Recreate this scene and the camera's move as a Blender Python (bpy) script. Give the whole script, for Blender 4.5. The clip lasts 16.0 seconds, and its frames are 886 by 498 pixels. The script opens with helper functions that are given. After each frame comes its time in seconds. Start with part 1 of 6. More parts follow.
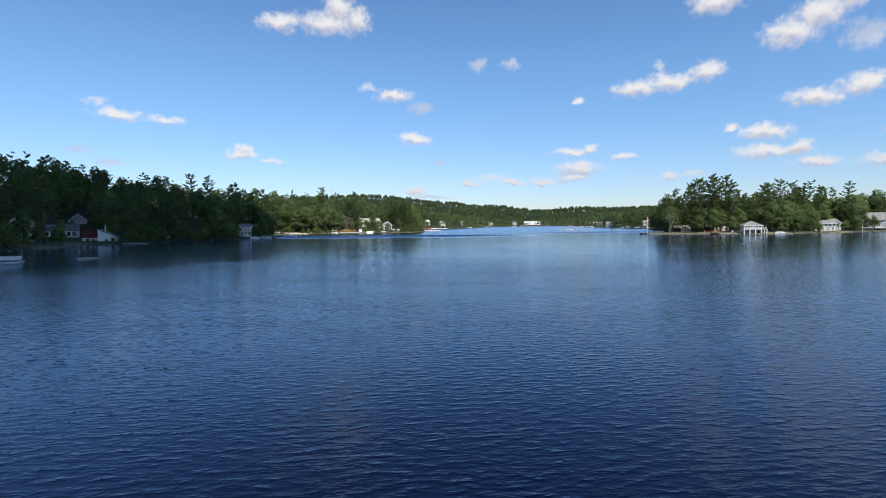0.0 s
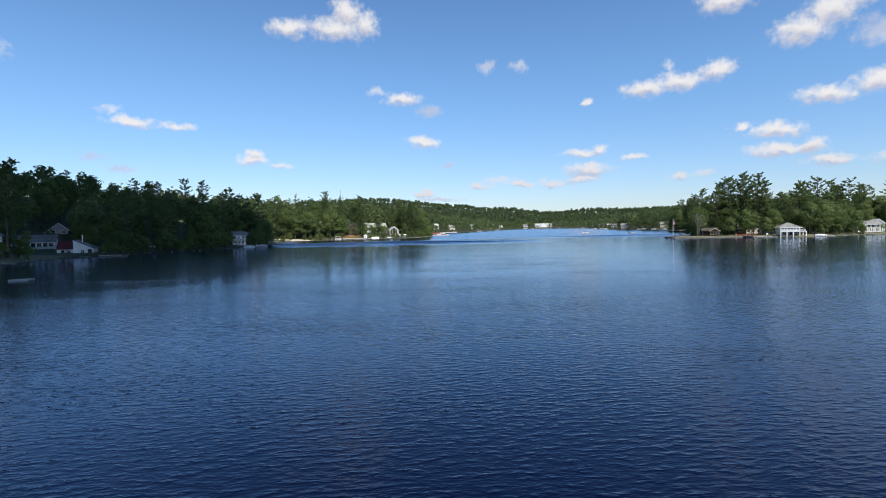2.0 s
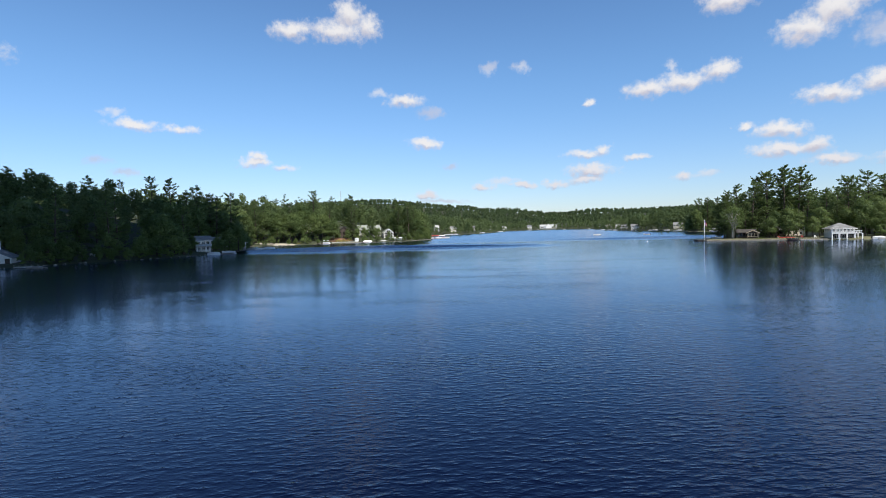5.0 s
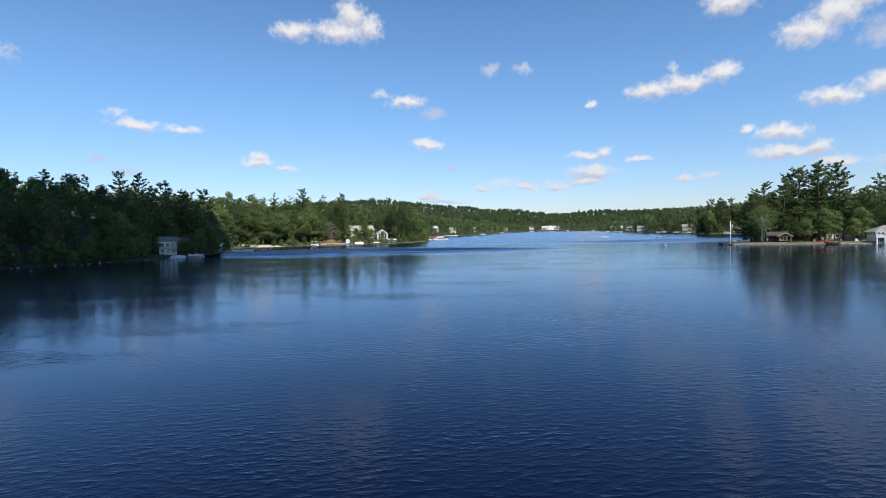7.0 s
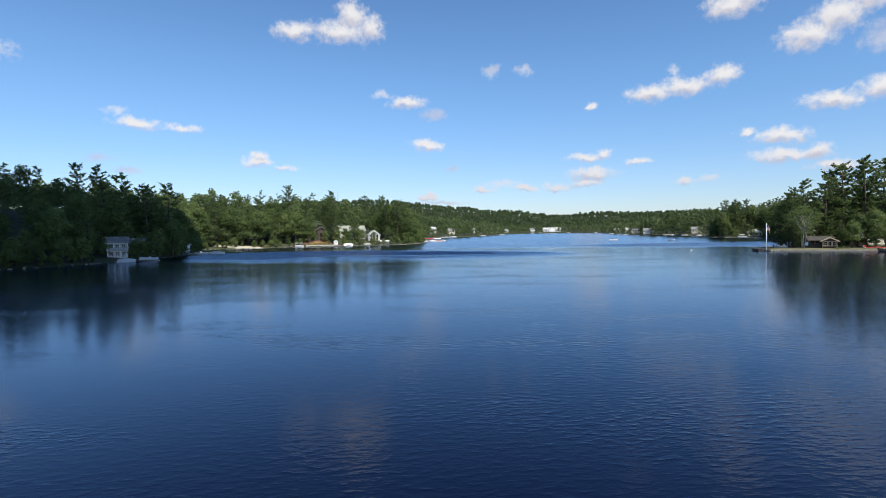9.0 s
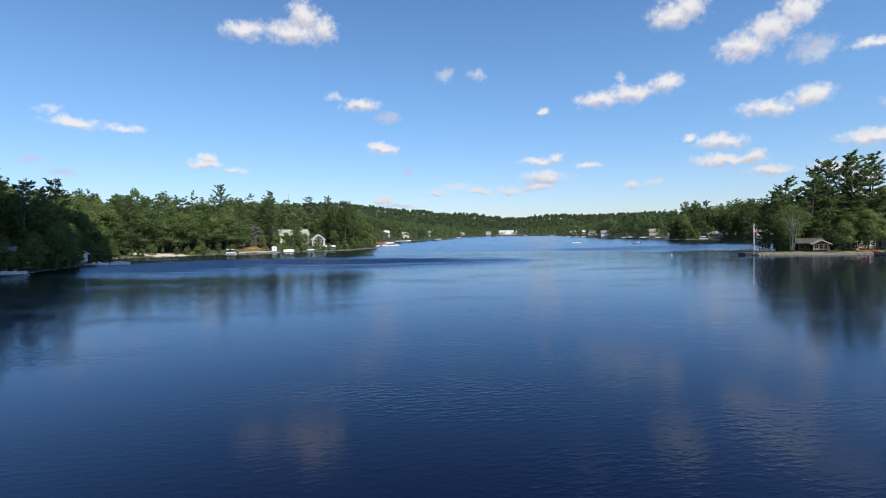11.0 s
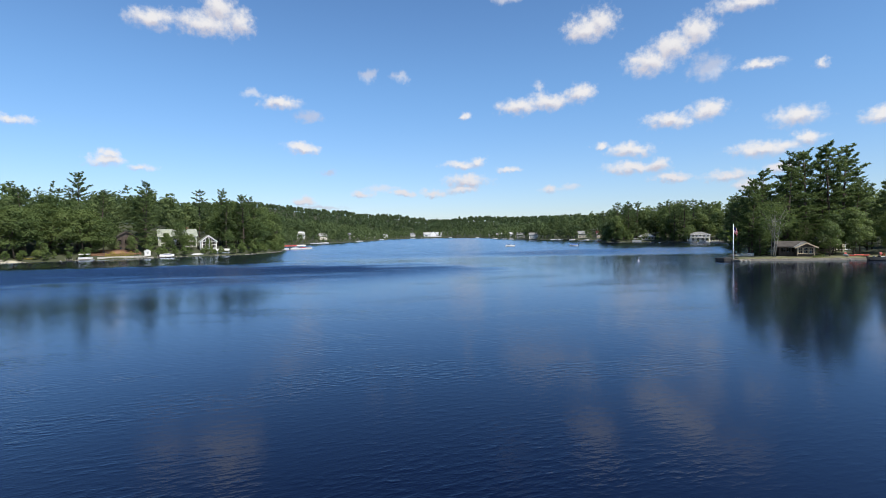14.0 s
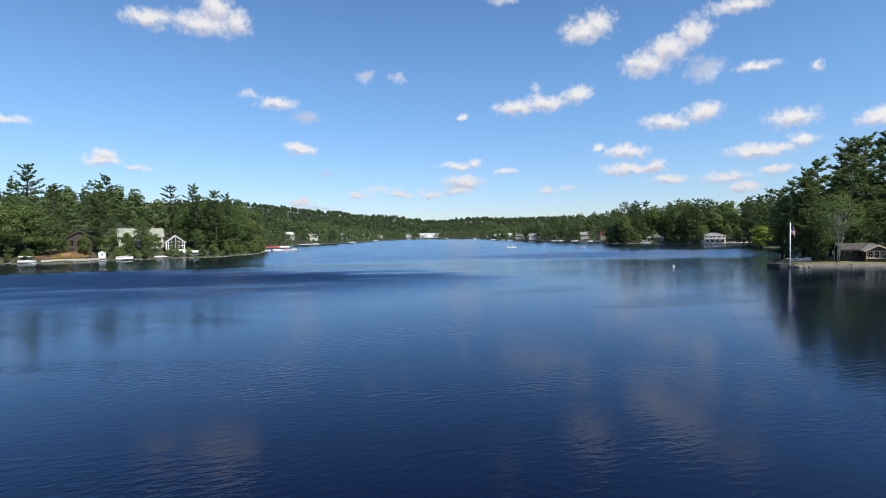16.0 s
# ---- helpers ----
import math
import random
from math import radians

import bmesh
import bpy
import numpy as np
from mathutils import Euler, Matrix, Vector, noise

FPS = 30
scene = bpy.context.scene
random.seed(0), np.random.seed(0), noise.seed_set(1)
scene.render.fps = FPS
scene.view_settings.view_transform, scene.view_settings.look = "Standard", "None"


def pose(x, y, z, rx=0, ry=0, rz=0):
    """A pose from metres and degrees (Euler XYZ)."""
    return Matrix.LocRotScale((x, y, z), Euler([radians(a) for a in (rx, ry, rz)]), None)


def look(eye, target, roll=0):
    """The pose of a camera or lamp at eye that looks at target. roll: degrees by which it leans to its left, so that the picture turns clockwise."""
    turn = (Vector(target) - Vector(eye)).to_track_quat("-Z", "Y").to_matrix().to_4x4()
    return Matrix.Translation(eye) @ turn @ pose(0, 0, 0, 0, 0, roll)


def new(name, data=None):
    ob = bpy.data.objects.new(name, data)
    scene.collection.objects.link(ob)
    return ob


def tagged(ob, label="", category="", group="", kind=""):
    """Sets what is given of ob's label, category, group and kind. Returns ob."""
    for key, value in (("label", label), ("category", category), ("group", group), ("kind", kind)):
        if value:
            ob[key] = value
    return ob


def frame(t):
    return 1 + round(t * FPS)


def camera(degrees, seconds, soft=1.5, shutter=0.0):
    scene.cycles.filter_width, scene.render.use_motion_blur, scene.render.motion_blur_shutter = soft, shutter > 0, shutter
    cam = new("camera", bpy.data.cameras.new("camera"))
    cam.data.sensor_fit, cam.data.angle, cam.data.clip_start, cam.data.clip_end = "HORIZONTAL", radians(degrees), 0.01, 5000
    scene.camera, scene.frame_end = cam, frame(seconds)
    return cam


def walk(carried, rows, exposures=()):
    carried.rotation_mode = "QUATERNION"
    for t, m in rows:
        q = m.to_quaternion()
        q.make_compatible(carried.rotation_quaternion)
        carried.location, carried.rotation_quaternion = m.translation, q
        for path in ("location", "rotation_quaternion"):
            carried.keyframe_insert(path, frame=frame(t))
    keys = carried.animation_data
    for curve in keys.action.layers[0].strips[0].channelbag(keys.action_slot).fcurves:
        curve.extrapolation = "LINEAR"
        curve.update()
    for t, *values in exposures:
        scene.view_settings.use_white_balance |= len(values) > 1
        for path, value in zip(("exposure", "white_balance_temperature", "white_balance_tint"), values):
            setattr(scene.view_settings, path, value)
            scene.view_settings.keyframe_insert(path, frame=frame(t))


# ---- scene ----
cam = camera(80.1, 16.0, soft=0.9)
PATH = [
    (0, (-0.175, 1.391, 6.444), (-0.315, 11.381, 5.969), -0.5),
    (0.5, (-0.206, 6.191, 6.680), (-0.416, 16.176, 6.210), -0.6),
    (1, (-0.186, 11.021, 6.988), (-0.446, 21.006, 6.533), -0.8),
    (1.5, (-0.115, 15.974, 7.352), (-0.420, 25.959, 6.917), -1.0),
    (2, (0.019, 21.074, 7.676), (-0.306, 31.059, 7.256), -1.1),
    (2.5, (0.182, 26.306, 7.936), (-0.168, 36.291, 7.531), -1.2),
    (3, (0.391, 31.679, 8.101), (0.036, 41.664, 7.701), -1.3),
    (3.5, (0.641, 37.198, 8.194), (0.286, 47.183, 7.789), -1.3),
    (4, (0.925, 42.816, 8.200), (0.565, 52.801, 7.805), -1.3),
    (4.2, (1.050, 45.092, 8.198), (0.685, 55.077, 7.803), -1.3),
    (6.5, (2.602, 71.858, 8.136), (2.202, 81.843, 7.751), -1.4),
    (7, (2.899, 77.873, 8.148), (2.499, 87.858, 7.773), -1.1),
    (7.5, (3.122, 84.074, 8.156), (2.712, 94.059, 7.786), -0.9),
    (8, (3.287, 90.425, 8.166), (2.882, 100.410, 7.806), -0.7),
    (8.5, (3.420, 96.893, 8.184), (3.010, 106.878, 7.819), -0.6),
    (10.8, (4.014, 127.006, 8.425), (4.299, 136.996, 8.115), -1.1),
    (11, (4.087, 129.574, 8.422), (4.542, 139.559, 8.112), -1.0),
    (11.5, (4.339, 135.876, 8.386), (5.294, 145.826, 8.076), -1.0),
    (12, (4.693, 142.211, 8.322), (6.198, 152.091, 8.012), -0.9),
    (12.5, (5.185, 148.542, 8.227), (6.910, 158.387, 7.922), -0.8),
    (13, (5.916, 154.786, 8.118), (7.726, 164.616, 7.813), -0.9),
    (13.5, (6.810, 160.942, 7.999), (8.665, 170.762, 7.699), -0.9),
    (14, (7.768, 167.034, 7.890), (9.658, 176.849, 7.600), -0.8),
    (14.5, (8.822, 173.099, 7.774), (10.742, 182.909, 7.494), -0.8),
    (15, (10.058, 178.976, 7.685), (11.993, 188.781, 7.415), -0.8),
    (15.5, (11.417, 184.736, 7.618), (13.352, 194.541, 7.348), -0.8),
    (16, (12.908, 190.538, 7.568), (14.858, 200.338, 7.298), -0.7),
]
walk(cam, [(t, look(eye, target, roll)) for t, eye, target, roll in PATH], exposures=((0, 0.4), (16, 0.4)))

S = 1.2          # metres per unit of the plan (places below are given in plan units, sizes in metres)

# ---- daylight ----
SUN = Vector((0.33, -0.50, 0.80)).normalized()
sun_data = bpy.data.lights.new("sun", "SUN")
sun_data.energy, sun_data.angle, sun_data.color = 5.0, radians(0.53), (1.0, 0.95, 0.86)
sun = new("sun", sun_data)
sun.matrix_world = look((0, 0, 300), Vector((0, 0, 300)) - SUN)

world = bpy.data.worlds.new("sky")
scene.world = world
world.use_nodes = True
SKY_STRENGTH = 0.100


class Nodes:
    """Short calls for building node trees."""

    def __init__(self, tree):
        self.tree = tree
        tree.nodes.clear()

    def add(self, kind, **props):
        node = self.tree.nodes.new(kind)
        for key, value in props.items():
            if key == "operation":
                node.operation = value
            elif key == "blend_type":
                node.blend_type = value
            elif key == "data_type":
                node.data_type = value
            elif key == "noise_dimensions":
                node.noise_dimensions = value
        return node

    def link(self, a, b):
        self.tree.links.new(a, b)

    def put(self, value, socket):
        if hasattr(value, "is_linked"):
            self.link(value, socket)
        else:
            socket.default_value = value

    def math(self, op, a, b=0.0, c=0.0, clamp=False):
        node = self.add("ShaderNodeMath", operation=op)
        node.use_clamp = clamp
        for i, v in enumerate((a, b, c)):
            self.put(v, node.inputs[i])
        return node.outputs[0]

    def vec(self, op, a, b=(0, 0, 0), c=(0, 0, 0)):
        node = self.add("ShaderNodeVectorMath", operation=op)
        self.put(a, node.inputs[0])
        self.put(b, node.inputs[1])
        if op == "MULTIPLY_ADD":
            self.put(c, node.inputs[2])
        return node.outputs["Value"] if op in ("LENGTH", "DOT_PRODUCT", "DISTANCE") else node.outputs[0]

    def step(self, value, low, high):
        """Smooth step of value from low to high."""
        node = self.add("ShaderNodeMapRange")
        node.interpolation_type = "SMOOTHSTEP"
        self.put(value, node.inputs["Value"])
        node.inputs["From Min"].default_value, node.inputs["From Max"].default_value = low, high
        return node.outputs[0]

    def noise(self, vector, scale, detail=3.0, rough=0.55):
        node = self.add("ShaderNodeTexNoise")
        self.put(vector, node.inputs["Vector"])
        node.inputs["Scale"].default_value, node.inputs["Detail"].default_value, node.inputs["Roughness"].default_value = scale, detail, rough
        return node

    def mix(self, factor, a, b, mode="MIX"):
        node = self.add("ShaderNodeMix", data_type="RGBA", blend_type=mode)
        self.put(factor, node.inputs[0])
        self.put(a, node.inputs[6])
        self.put(b, node.inputs[7])
        return node.outputs[2]


sky = Nodes(world.node_tree)
tex = sky.add("ShaderNodeTexSky")
tex.sky_type, tex.sun_disc = "NISHITA", False
tex.sun_elevation = math.asin(SUN.z)
tex.sun_rotation = math.atan2(SUN.x, SUN.y)
tex.altitude, tex.air_density, tex.dust_density, tex.ozone_density = 100, 1.0, 0.3, 3.0
coord = sky.add("ShaderNodeTexCoord")
axes = sky.add("ShaderNodeSeparateXYZ")
sky.link(coord.outputs["Generated"], axes.inputs[0])
deg = 180 / math.pi
azimuth = sky.math("MULTIPLY", sky.math("ARCTAN2", axes.outputs[0], axes.outputs[1]), deg)
height = sky.math("MULTIPLY", sky.math("ARCSINE", axes.outputs[2]), deg)
spot = sky.add("ShaderNodeCombineXYZ")
sky.link(azimuth, spot.inputs[0])
sky.link(height, spot.inputs[1])
plain = spot.outputs[0]
billow = sky.noise(plain, 0.55, 5.0, 0.6)
ragged = sky.noise(plain, 1.5, 4.0, 0.56)
bent = sky.vec("MULTIPLY_ADD", sky.vec("SUBTRACT", billow.outputs["Color"], (0.5, 0.5, 0.5)), (2.7, 1.5, 0), plain)
bent_up = sky.vec("ADD", bent, (0.12, 0.42, 0))
CLOUDS = []


def cloud(az, el, wide, tall, weight=1.0):
    """A fair-weather cloud in the sky at that azimuth and height, with its half sizes, all in degrees."""
    CLOUDS.append((az, el, wide, tall, weight))


cloud(-17.5, 19.9, 2.2, 1.0)
cloud(-12.8, 20.1, 3.4, 1.2)
cloud(-11.6, 21.6, 1.7, 1.5)
cloud(-9.6, 20.6, 1.4, 1.2)
cloud(-5.9, 13.5, 2.2, 0.75)
cloud(-8.6, 14.2, 1.2, 0.4, 0.55)
cloud(-3.0, 12.2, 1.5, 0.5, 0.5)
cloud(-3.8, 9.1, 1.9, 0.6)
cloud(3.2, 16.5, 0.9, 0.6, 0.55)
cloud(6.5, 16.4, 0.9, 0.45, 0.5)
cloud(13.6, 12.4, 0.7, 0.45, 0.9)
cloud(19.3, 13.2, 2.4, 0.9)
cloud(22.5, 13.6, 3.0, 0.9)
cloud(25.7, 14.2, 1.7, 1.0)
cloud(21.3, 15.0, 0.6, 0.7, 0.7)
cloud(26.3, 20.2, 2.4, 1.3)
cloud(27.7, 20.6, 1.6, 1.5)
cloud(32.4, 16.4, 2.6, 1.3)
cloud(34.5, 17.6, 2.3, 1.4)
cloud(36.6, 18.6, 1.7, 1.6)
cloud(37.6, 15.3, 1.6, 1.2, 0.55)
cloud(40.5, 20.2, 3.0, 0.8, 0.9)
cloud(42.0, 14.8, 2.0, 0.5, 0.9)
cloud(46.6, 14.4, 0.6, 0.45, 0.8)
cloud(34.2, 10.8, 2.6, 0.8)
cloud(37.6, 11.5, 1.8, 0.9)
cloud(27.9, 8.8, 0.8, 0.4, 0.8)
cloud(30.6, 8.2, 2.3, 0.8)
cloud(30.6, 6.4, 2.8, 0.7)
cloud(33.2, 6.6, 1.2, 0.9)
cloud(34.4, 5.3, 1.9, 0.5)
cloud(44.8, 10.0, 2.1, 1.0)
cloud(42.2, 7.4, 3.2, 0.8)
cloud(45.6, 8.0, 1.4, 0.6)
cloud(43.6, 5.6, 1.4, 0.5, 0.8)
cloud(39.4, 5.2, 2.5, 0.6, 0.85)
cloud(41.0, 4.2, 1.6, 0.5, 0.8)
cloud(50.9, 9.4, 1.8, 0.8)
cloud(13.0, 7.3, 2.2, 0.5, 0.85)
cloud(14.7, 7.6, 1.0, 0.7)
cloud(13.6, 5.7, 2.6, 0.75, 0.95)
cloud(13.0, 4.8, 1.7, 0.5, 0.8)
cloud(18.3, 6.7, 1.4, 0.35, 0.8)
cloud(22.2, 4.6, 1.2, 0.4, 0.8)
cloud(24.6, 4.6, 1.2, 0.35, 0.5)
cloud(10.0, 4.4, 1.4, 0.42, 1.0)
cloud(2.2, 4.4, 1.4, 0.4, 0.95)
cloud(4.3, 4.9, 1.9, 0.4, 0.6)
cloud(6.5, 4.4, 1.4, 0.4, 0.95)
cloud(-1.1, 6.6, 0.9, 0.3, 0.5)
cloud(-3.7, 3.6, 1.3, 0.55, 1.0)
cloud(-2.0, 2.9, 2.5, 0.25, 0.5)
cloud(-21.4, 7.1, 1.7, 0.55)
cloud(-21.2, 7.6, 0.8, 0.6)
cloud(-18.4, 6.6, 1.0, 0.35, 0.8)
cloud(-32.0, 10.2, 2.2, 0.5, 0.85)
cloud(-33.8, 11.2, 1.0, 0.4, 0.65)
cloud(-28.2, 10.0, 1.6, 0.4, 0.75)
cloud(-35.2, 6.8, 1.1, 0.4, 0.6)
cloud(-33.0, 5.9, 1.1, 0.4, 0.45)
cloud(18.0, 23.6, 1.6, 0.6, 0.7)
cloud(-44.0, 15.0, 3.0, 1.0, 0.8)
cloud(-60.0, 11.0, 4.0, 1.1)
cloud(64.0, 13.0, 4.0, 1.3)
cloud(80.0, 20.0, 5.0, 1.8)
cloud(105.0, 10.0, 5.0, 1.2)
cloud(-95.0, 18.0, 5.0, 1.6)


def cover(place, chosen):
    """How deep in a cloud each place of the sky lies: 0 at the rim, 1 at the core."""
    total = None
    for az, el, wide, tall, weight in chosen:
        away = sky.vec("MULTIPLY_ADD", place, (1 / wide, 1 / tall, 0), (-az / wide, -el / tall, 0))
        deep = sky.math("MULTIPLY_ADD", sky.vec("LENGTH", away), -weight, weight)
        total = deep if total is None else sky.math("SMOOTH_MAX", total, deep, 0.35)
    return total


full = [c for c in CLOUDS if c[4] > 0.72]
faint = [(a, e, w * 1.15, t * 1.2, 1.0) for a, e, w, t, weight in CLOUDS if weight <= 0.72]
depth_here = cover(bent, full)
depth_above = cover(bent_up, full)
depth_faint = cover(bent, faint)
rough_edge = sky.math("MULTIPLY_ADD", ragged.outputs["Fac"], 1.25, -0.63)
opacity = sky.step(sky.math("ADD", depth_here, rough_edge), -0.26, 0.80)
wisps = sky.math("MULTIPLY", sky.step(sky.math("ADD", depth_faint, rough_edge), -0.2, 0.9), 0.55)
opacity = sky.math("MAXIMUM", sky.math("MULTIPLY", opacity, 0.95), wisps)
lit = sky.step(sky.math("SUBTRACT", depth_here, depth_above), -0.55, 0.35)
cloud_colour = sky.mix(lit, (0.66, 0.64, 0.72, 1), (0.97, 0.95, 0.95, 1))
thin = sky.mix(sky.step(height, 1.0, 9.0), (0.80, 0.79, 0.86, 1), (1, 1, 1, 1))
cloud_colour = sky.mix(1.0, cloud_colour, thin, "MULTIPLY")
haze = sky.mix(sky.step(height, -2.0, 17.0), (0.82, 0.88, 1.08, 1), (0.82, 1.06, 1.24, 1))
haze = sky.mix(1.0, haze, sky.mix(sky.step(height, 14.0, 55.0), (1, 1, 1, 1), (0.50, 0.58, 0.70, 1)), "MULTIPLY")
air = sky.add("ShaderNodeBackground")
sky.link(sky.mix(1.0, tex.outputs[0], haze, "MULTIPLY"), air.inputs["Color"])
air.inputs["Strength"].default_value = SKY_STRENGTH
vapour = sky.add("ShaderNodeBackground")
sky.link(cloud_colour, vapour.inputs["Color"])
vapour.inputs["Strength"].default_value = 0.69
blend = sky.add("ShaderNodeMixShader")
sky.link(opacity, blend.inputs[0])
sky.link(air.outputs[0], blend.inputs[1])
sky.link(vapour.outputs[0], blend.inputs[2])
final = sky.add("ShaderNodeOutputWorld")
sky.link(blend.outputs[0], final.inputs[0])


# ---- materials ----
def rgb(r, g, b):
    return (r, g, b, 1.0)


def surface(name, dark, light, rough=0.7, scale=3.0, bump=0.15, metal=0.0, stretch=(1, 1, 1), gloss=0.4):
    """A plain surface with grain and stains of two sizes."""
    m = bpy.data.materials.new(name)
    m.use_nodes = True
    n = Nodes(m.node_tree)
    at = n.add("ShaderNodeTexCoord").outputs["Object"]
    at = n.vec("MULTIPLY", at, stretch)
    big, small = n.noise(at, scale * 0.25, 2.0), n.noise(at, scale * 4.0, 4.0)
    tone = n.math("MULTIPLY_ADD", big.outputs["Fac"], 0.65, n.math("MULTIPLY", small.outputs["Fac"], 0.35))
    info = n.add("ShaderNodeObjectInfo")
    tone = n.math("ADD", n.step(tone, 0.3, 0.7), n.math("MULTIPLY_ADD", info.outputs["Random"], 0.3, -0.15), clamp=True)
    shader = n.add("ShaderNodeBsdfPrincipled")
    n.link(n.mix(tone, rgb(*dark), rgb(*light)), shader.inputs["Base Color"])
    shader.inputs["Metallic"].default_value = metal
    shader.inputs["Specular IOR Level"].default_value = gloss
    n.link(n.math("MULTIPLY_ADD", small.outputs["Fac"], 0.2, rough - 0.1, clamp=True), shader.inputs["Roughness"])
    if bump:
        b = n.add("ShaderNodeBump")
        b.inputs["Strength"].default_value, b.inputs["Distance"].default_value = bump, 0.05
        n.link(small.outputs["Fac"], b.inputs["Height"])
        n.link(b.outputs[0], shader.inputs["Normal"])
    end = n.add("ShaderNodeOutputMaterial")
    n.link(shader.outputs[0], end.inputs[0])
    return m


def foliage(name, dark, light, glow, patch=0.1):
    """Leaves or needles: two tones by plant and by spray, and some light let through."""
    m = bpy.data.materials.new(name)
    m.use_nodes = True
    n = Nodes(m.node_tree)
    geo, info = n.add("ShaderNodeNewGeometry"), n.add("ShaderNodeObjectInfo")
    stand = n.noise(geo.outputs["Position"], patch, 1.0)
    spray = n.noise(geo.outputs["Position"], 0.9, 2.0)
    tone = n.math("MULTIPLY_ADD", geo.outputs["Random Per Island"], 0.22, n.math("MULTIPLY", info.outputs["Random"], 0.45))
    tone = n.math("ADD", tone, n.math("MULTIPLY_ADD", stand.outputs["Fac"], 0.85, n.math("MULTIPLY_ADD", spray.outputs["Fac"], 0.45, -0.50)), clamp=True)
    colour = n.mix(tone, rgb(*dark), rgb(*light))
    shader = n.add("ShaderNodeBsdfPrincipled")
    n.link(colour, shader.inputs["Base Color"])
    shader.inputs["Roughness"].default_value, shader.inputs["Specular IOR Level"].default_value = 0.6, 0.25
    leaf = n.add("ShaderNodeBsdfTranslucent")
    n.link(n.mix(0.5, colour, rgb(*glow)), leaf.inputs["Color"])
    both = n.add("ShaderNodeMixShader")
    both.inputs[0].default_value = 0.46
    n.link(shader.outputs[0], both.inputs[1])
    n.link(leaf.outputs[0], both.inputs[2])
    end = n.add("ShaderNodeOutputMaterial")
    n.link(both.outputs[0], end.inputs[0])
    return m


PINE = foliage("pine_needles", (0.034, 0.066, 0.033), (0.205, 0.272, 0.098), (0.17, 0.23, 0.060))
LEAF = foliage("broad_leaves", (0.034, 0.066, 0.024), (0.190, 0.245, 0.080), (0.20, 0.26, 0.055))
BUSH = foliage("bush_leaves", (0.050, 0.088, 0.026), (0.200, 0.255, 0.080), (0.22, 0.28, 0.06))
WOODS = foliage("distant_woods", (0.030, 0.060, 0.031), (0.165, 0.215, 0.080), (0.17, 0.22, 0.060), 0.07)
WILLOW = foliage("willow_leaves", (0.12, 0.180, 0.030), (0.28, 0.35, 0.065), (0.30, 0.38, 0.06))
HEDGE = foliage("golden_hedge", (0.26, 0.22, 0.04), (0.52, 0.43, 0.08), (0.40, 0.36, 0.08))
BARK = surface("pine_bark", (0.045, 0.034, 0.026), (0.13, 0.10, 0.08), 0.9, 4.0, 0.5)
BIRCH = surface("birch_bark", (0.16, 0.15, 0.13), (0.42, 0.40, 0.37), 0.8, 3.0, 0.2)
WHITE = surface("white_paint", (0.70, 0.69, 0.66), (0.82, 0.81, 0.79), 0.55, 2.0, 0.05)
CREAM = surface("cream_paint", (0.50, 0.45, 0.34), (0.63, 0.58, 0.46), 0.6, 2.0, 0.08, stretch=(1, 1, 8))
GREY = surface("grey_clapboard", (0.27, 0.28, 0.28), (0.40, 0.41, 0.41), 0.65, 2.0, 0.12, stretch=(1, 1, 8))
SAGE = surface("pale_green_clapboard", (0.27, 0.29, 0.24), (0.40, 0.42, 0.35), 0.65, 2.0, 0.12, stretch=(1, 1, 8))
BROWN = surface("dark_stained_boards", (0.040, 0.030, 0.024), (0.085, 0.062, 0.048), 0.7, 2.0, 0.15, stretch=(6, 6, 1))
TAN = surface("tan_boards", (0.34, 0.26, 0.17), (0.50, 0.39, 0.27), 0.7, 2.0, 0.12, stretch=(1, 1, 8))
SHINGLE = surface("grey_shingles", (0.13, 0.13, 0.13), (0.25, 0.25, 0.245), 0.85, 3.0, 0.4)
DARK_SHINGLE = surface("dark_brown_shingles", (0.034, 0.030, 0.028), (0.080, 0.072, 0.066), 0.85, 3.0, 0.4)
PALE_SHINGLE = surface("pale_grey_shingles", (0.36, 0.36, 0.34), (0.52, 0.52, 0.50), 0.8, 3.0, 0.3)
GREEN_ROOF = surface("green_grey_shingles", (0.20, 0.22, 0.18), (0.31, 0.33, 0.28), 0.85, 3.0, 0.4)
RED_ROOF = surface("dark_red_roof", (0.085, 0.014, 0.014), (0.15, 0.028, 0.026), 0.6, 3.0, 0.2)
# near-black colour stands in for the shade inside openings
DARK = surface("opening_shade", (0.012, 0.012, 0.012), (0.03, 0.028, 0.026), 0.8, 2.0, 0.0)
TIMBER = surface("weathered_timber", (0.16, 0.14, 0.12), (0.34, 0.31, 0.27), 0.8, 3.0, 0.3, stretch=(1, 6, 1))
WET_TIMBER = surface("wet_dark_timber", (0.015, 0.013, 0.012), (0.045, 0.04, 0.034), 0.6, 3.0, 0.3)
STONE = surface("wall_stone", (0.13, 0.115, 0.095), (0.30, 0.27, 0.22), 0.85, 1.5, 0.6)
ROCK = surface("shore_rock", (0.09, 0.085, 0.078), (0.27, 0.25, 0.22), 0.85, 1.2, 0.6)
CONCRETE = surface("pale_concrete", (0.30, 0.285, 0.255), (0.46, 0.44, 0.40), 0.85, 1.5, 0.2)
HULL = surface("white_gelcoat", (0.52, 0.53, 0.54), (0.70, 0.70, 0.70), 0.25, 1.0, 0.0, gloss=0.5)
ALLOY = surface("boat_aluminium", (0.45, 0.46, 0.48), (0.62, 0.63, 0.65), 0.35, 2.0, 0.0, metal=0.9)
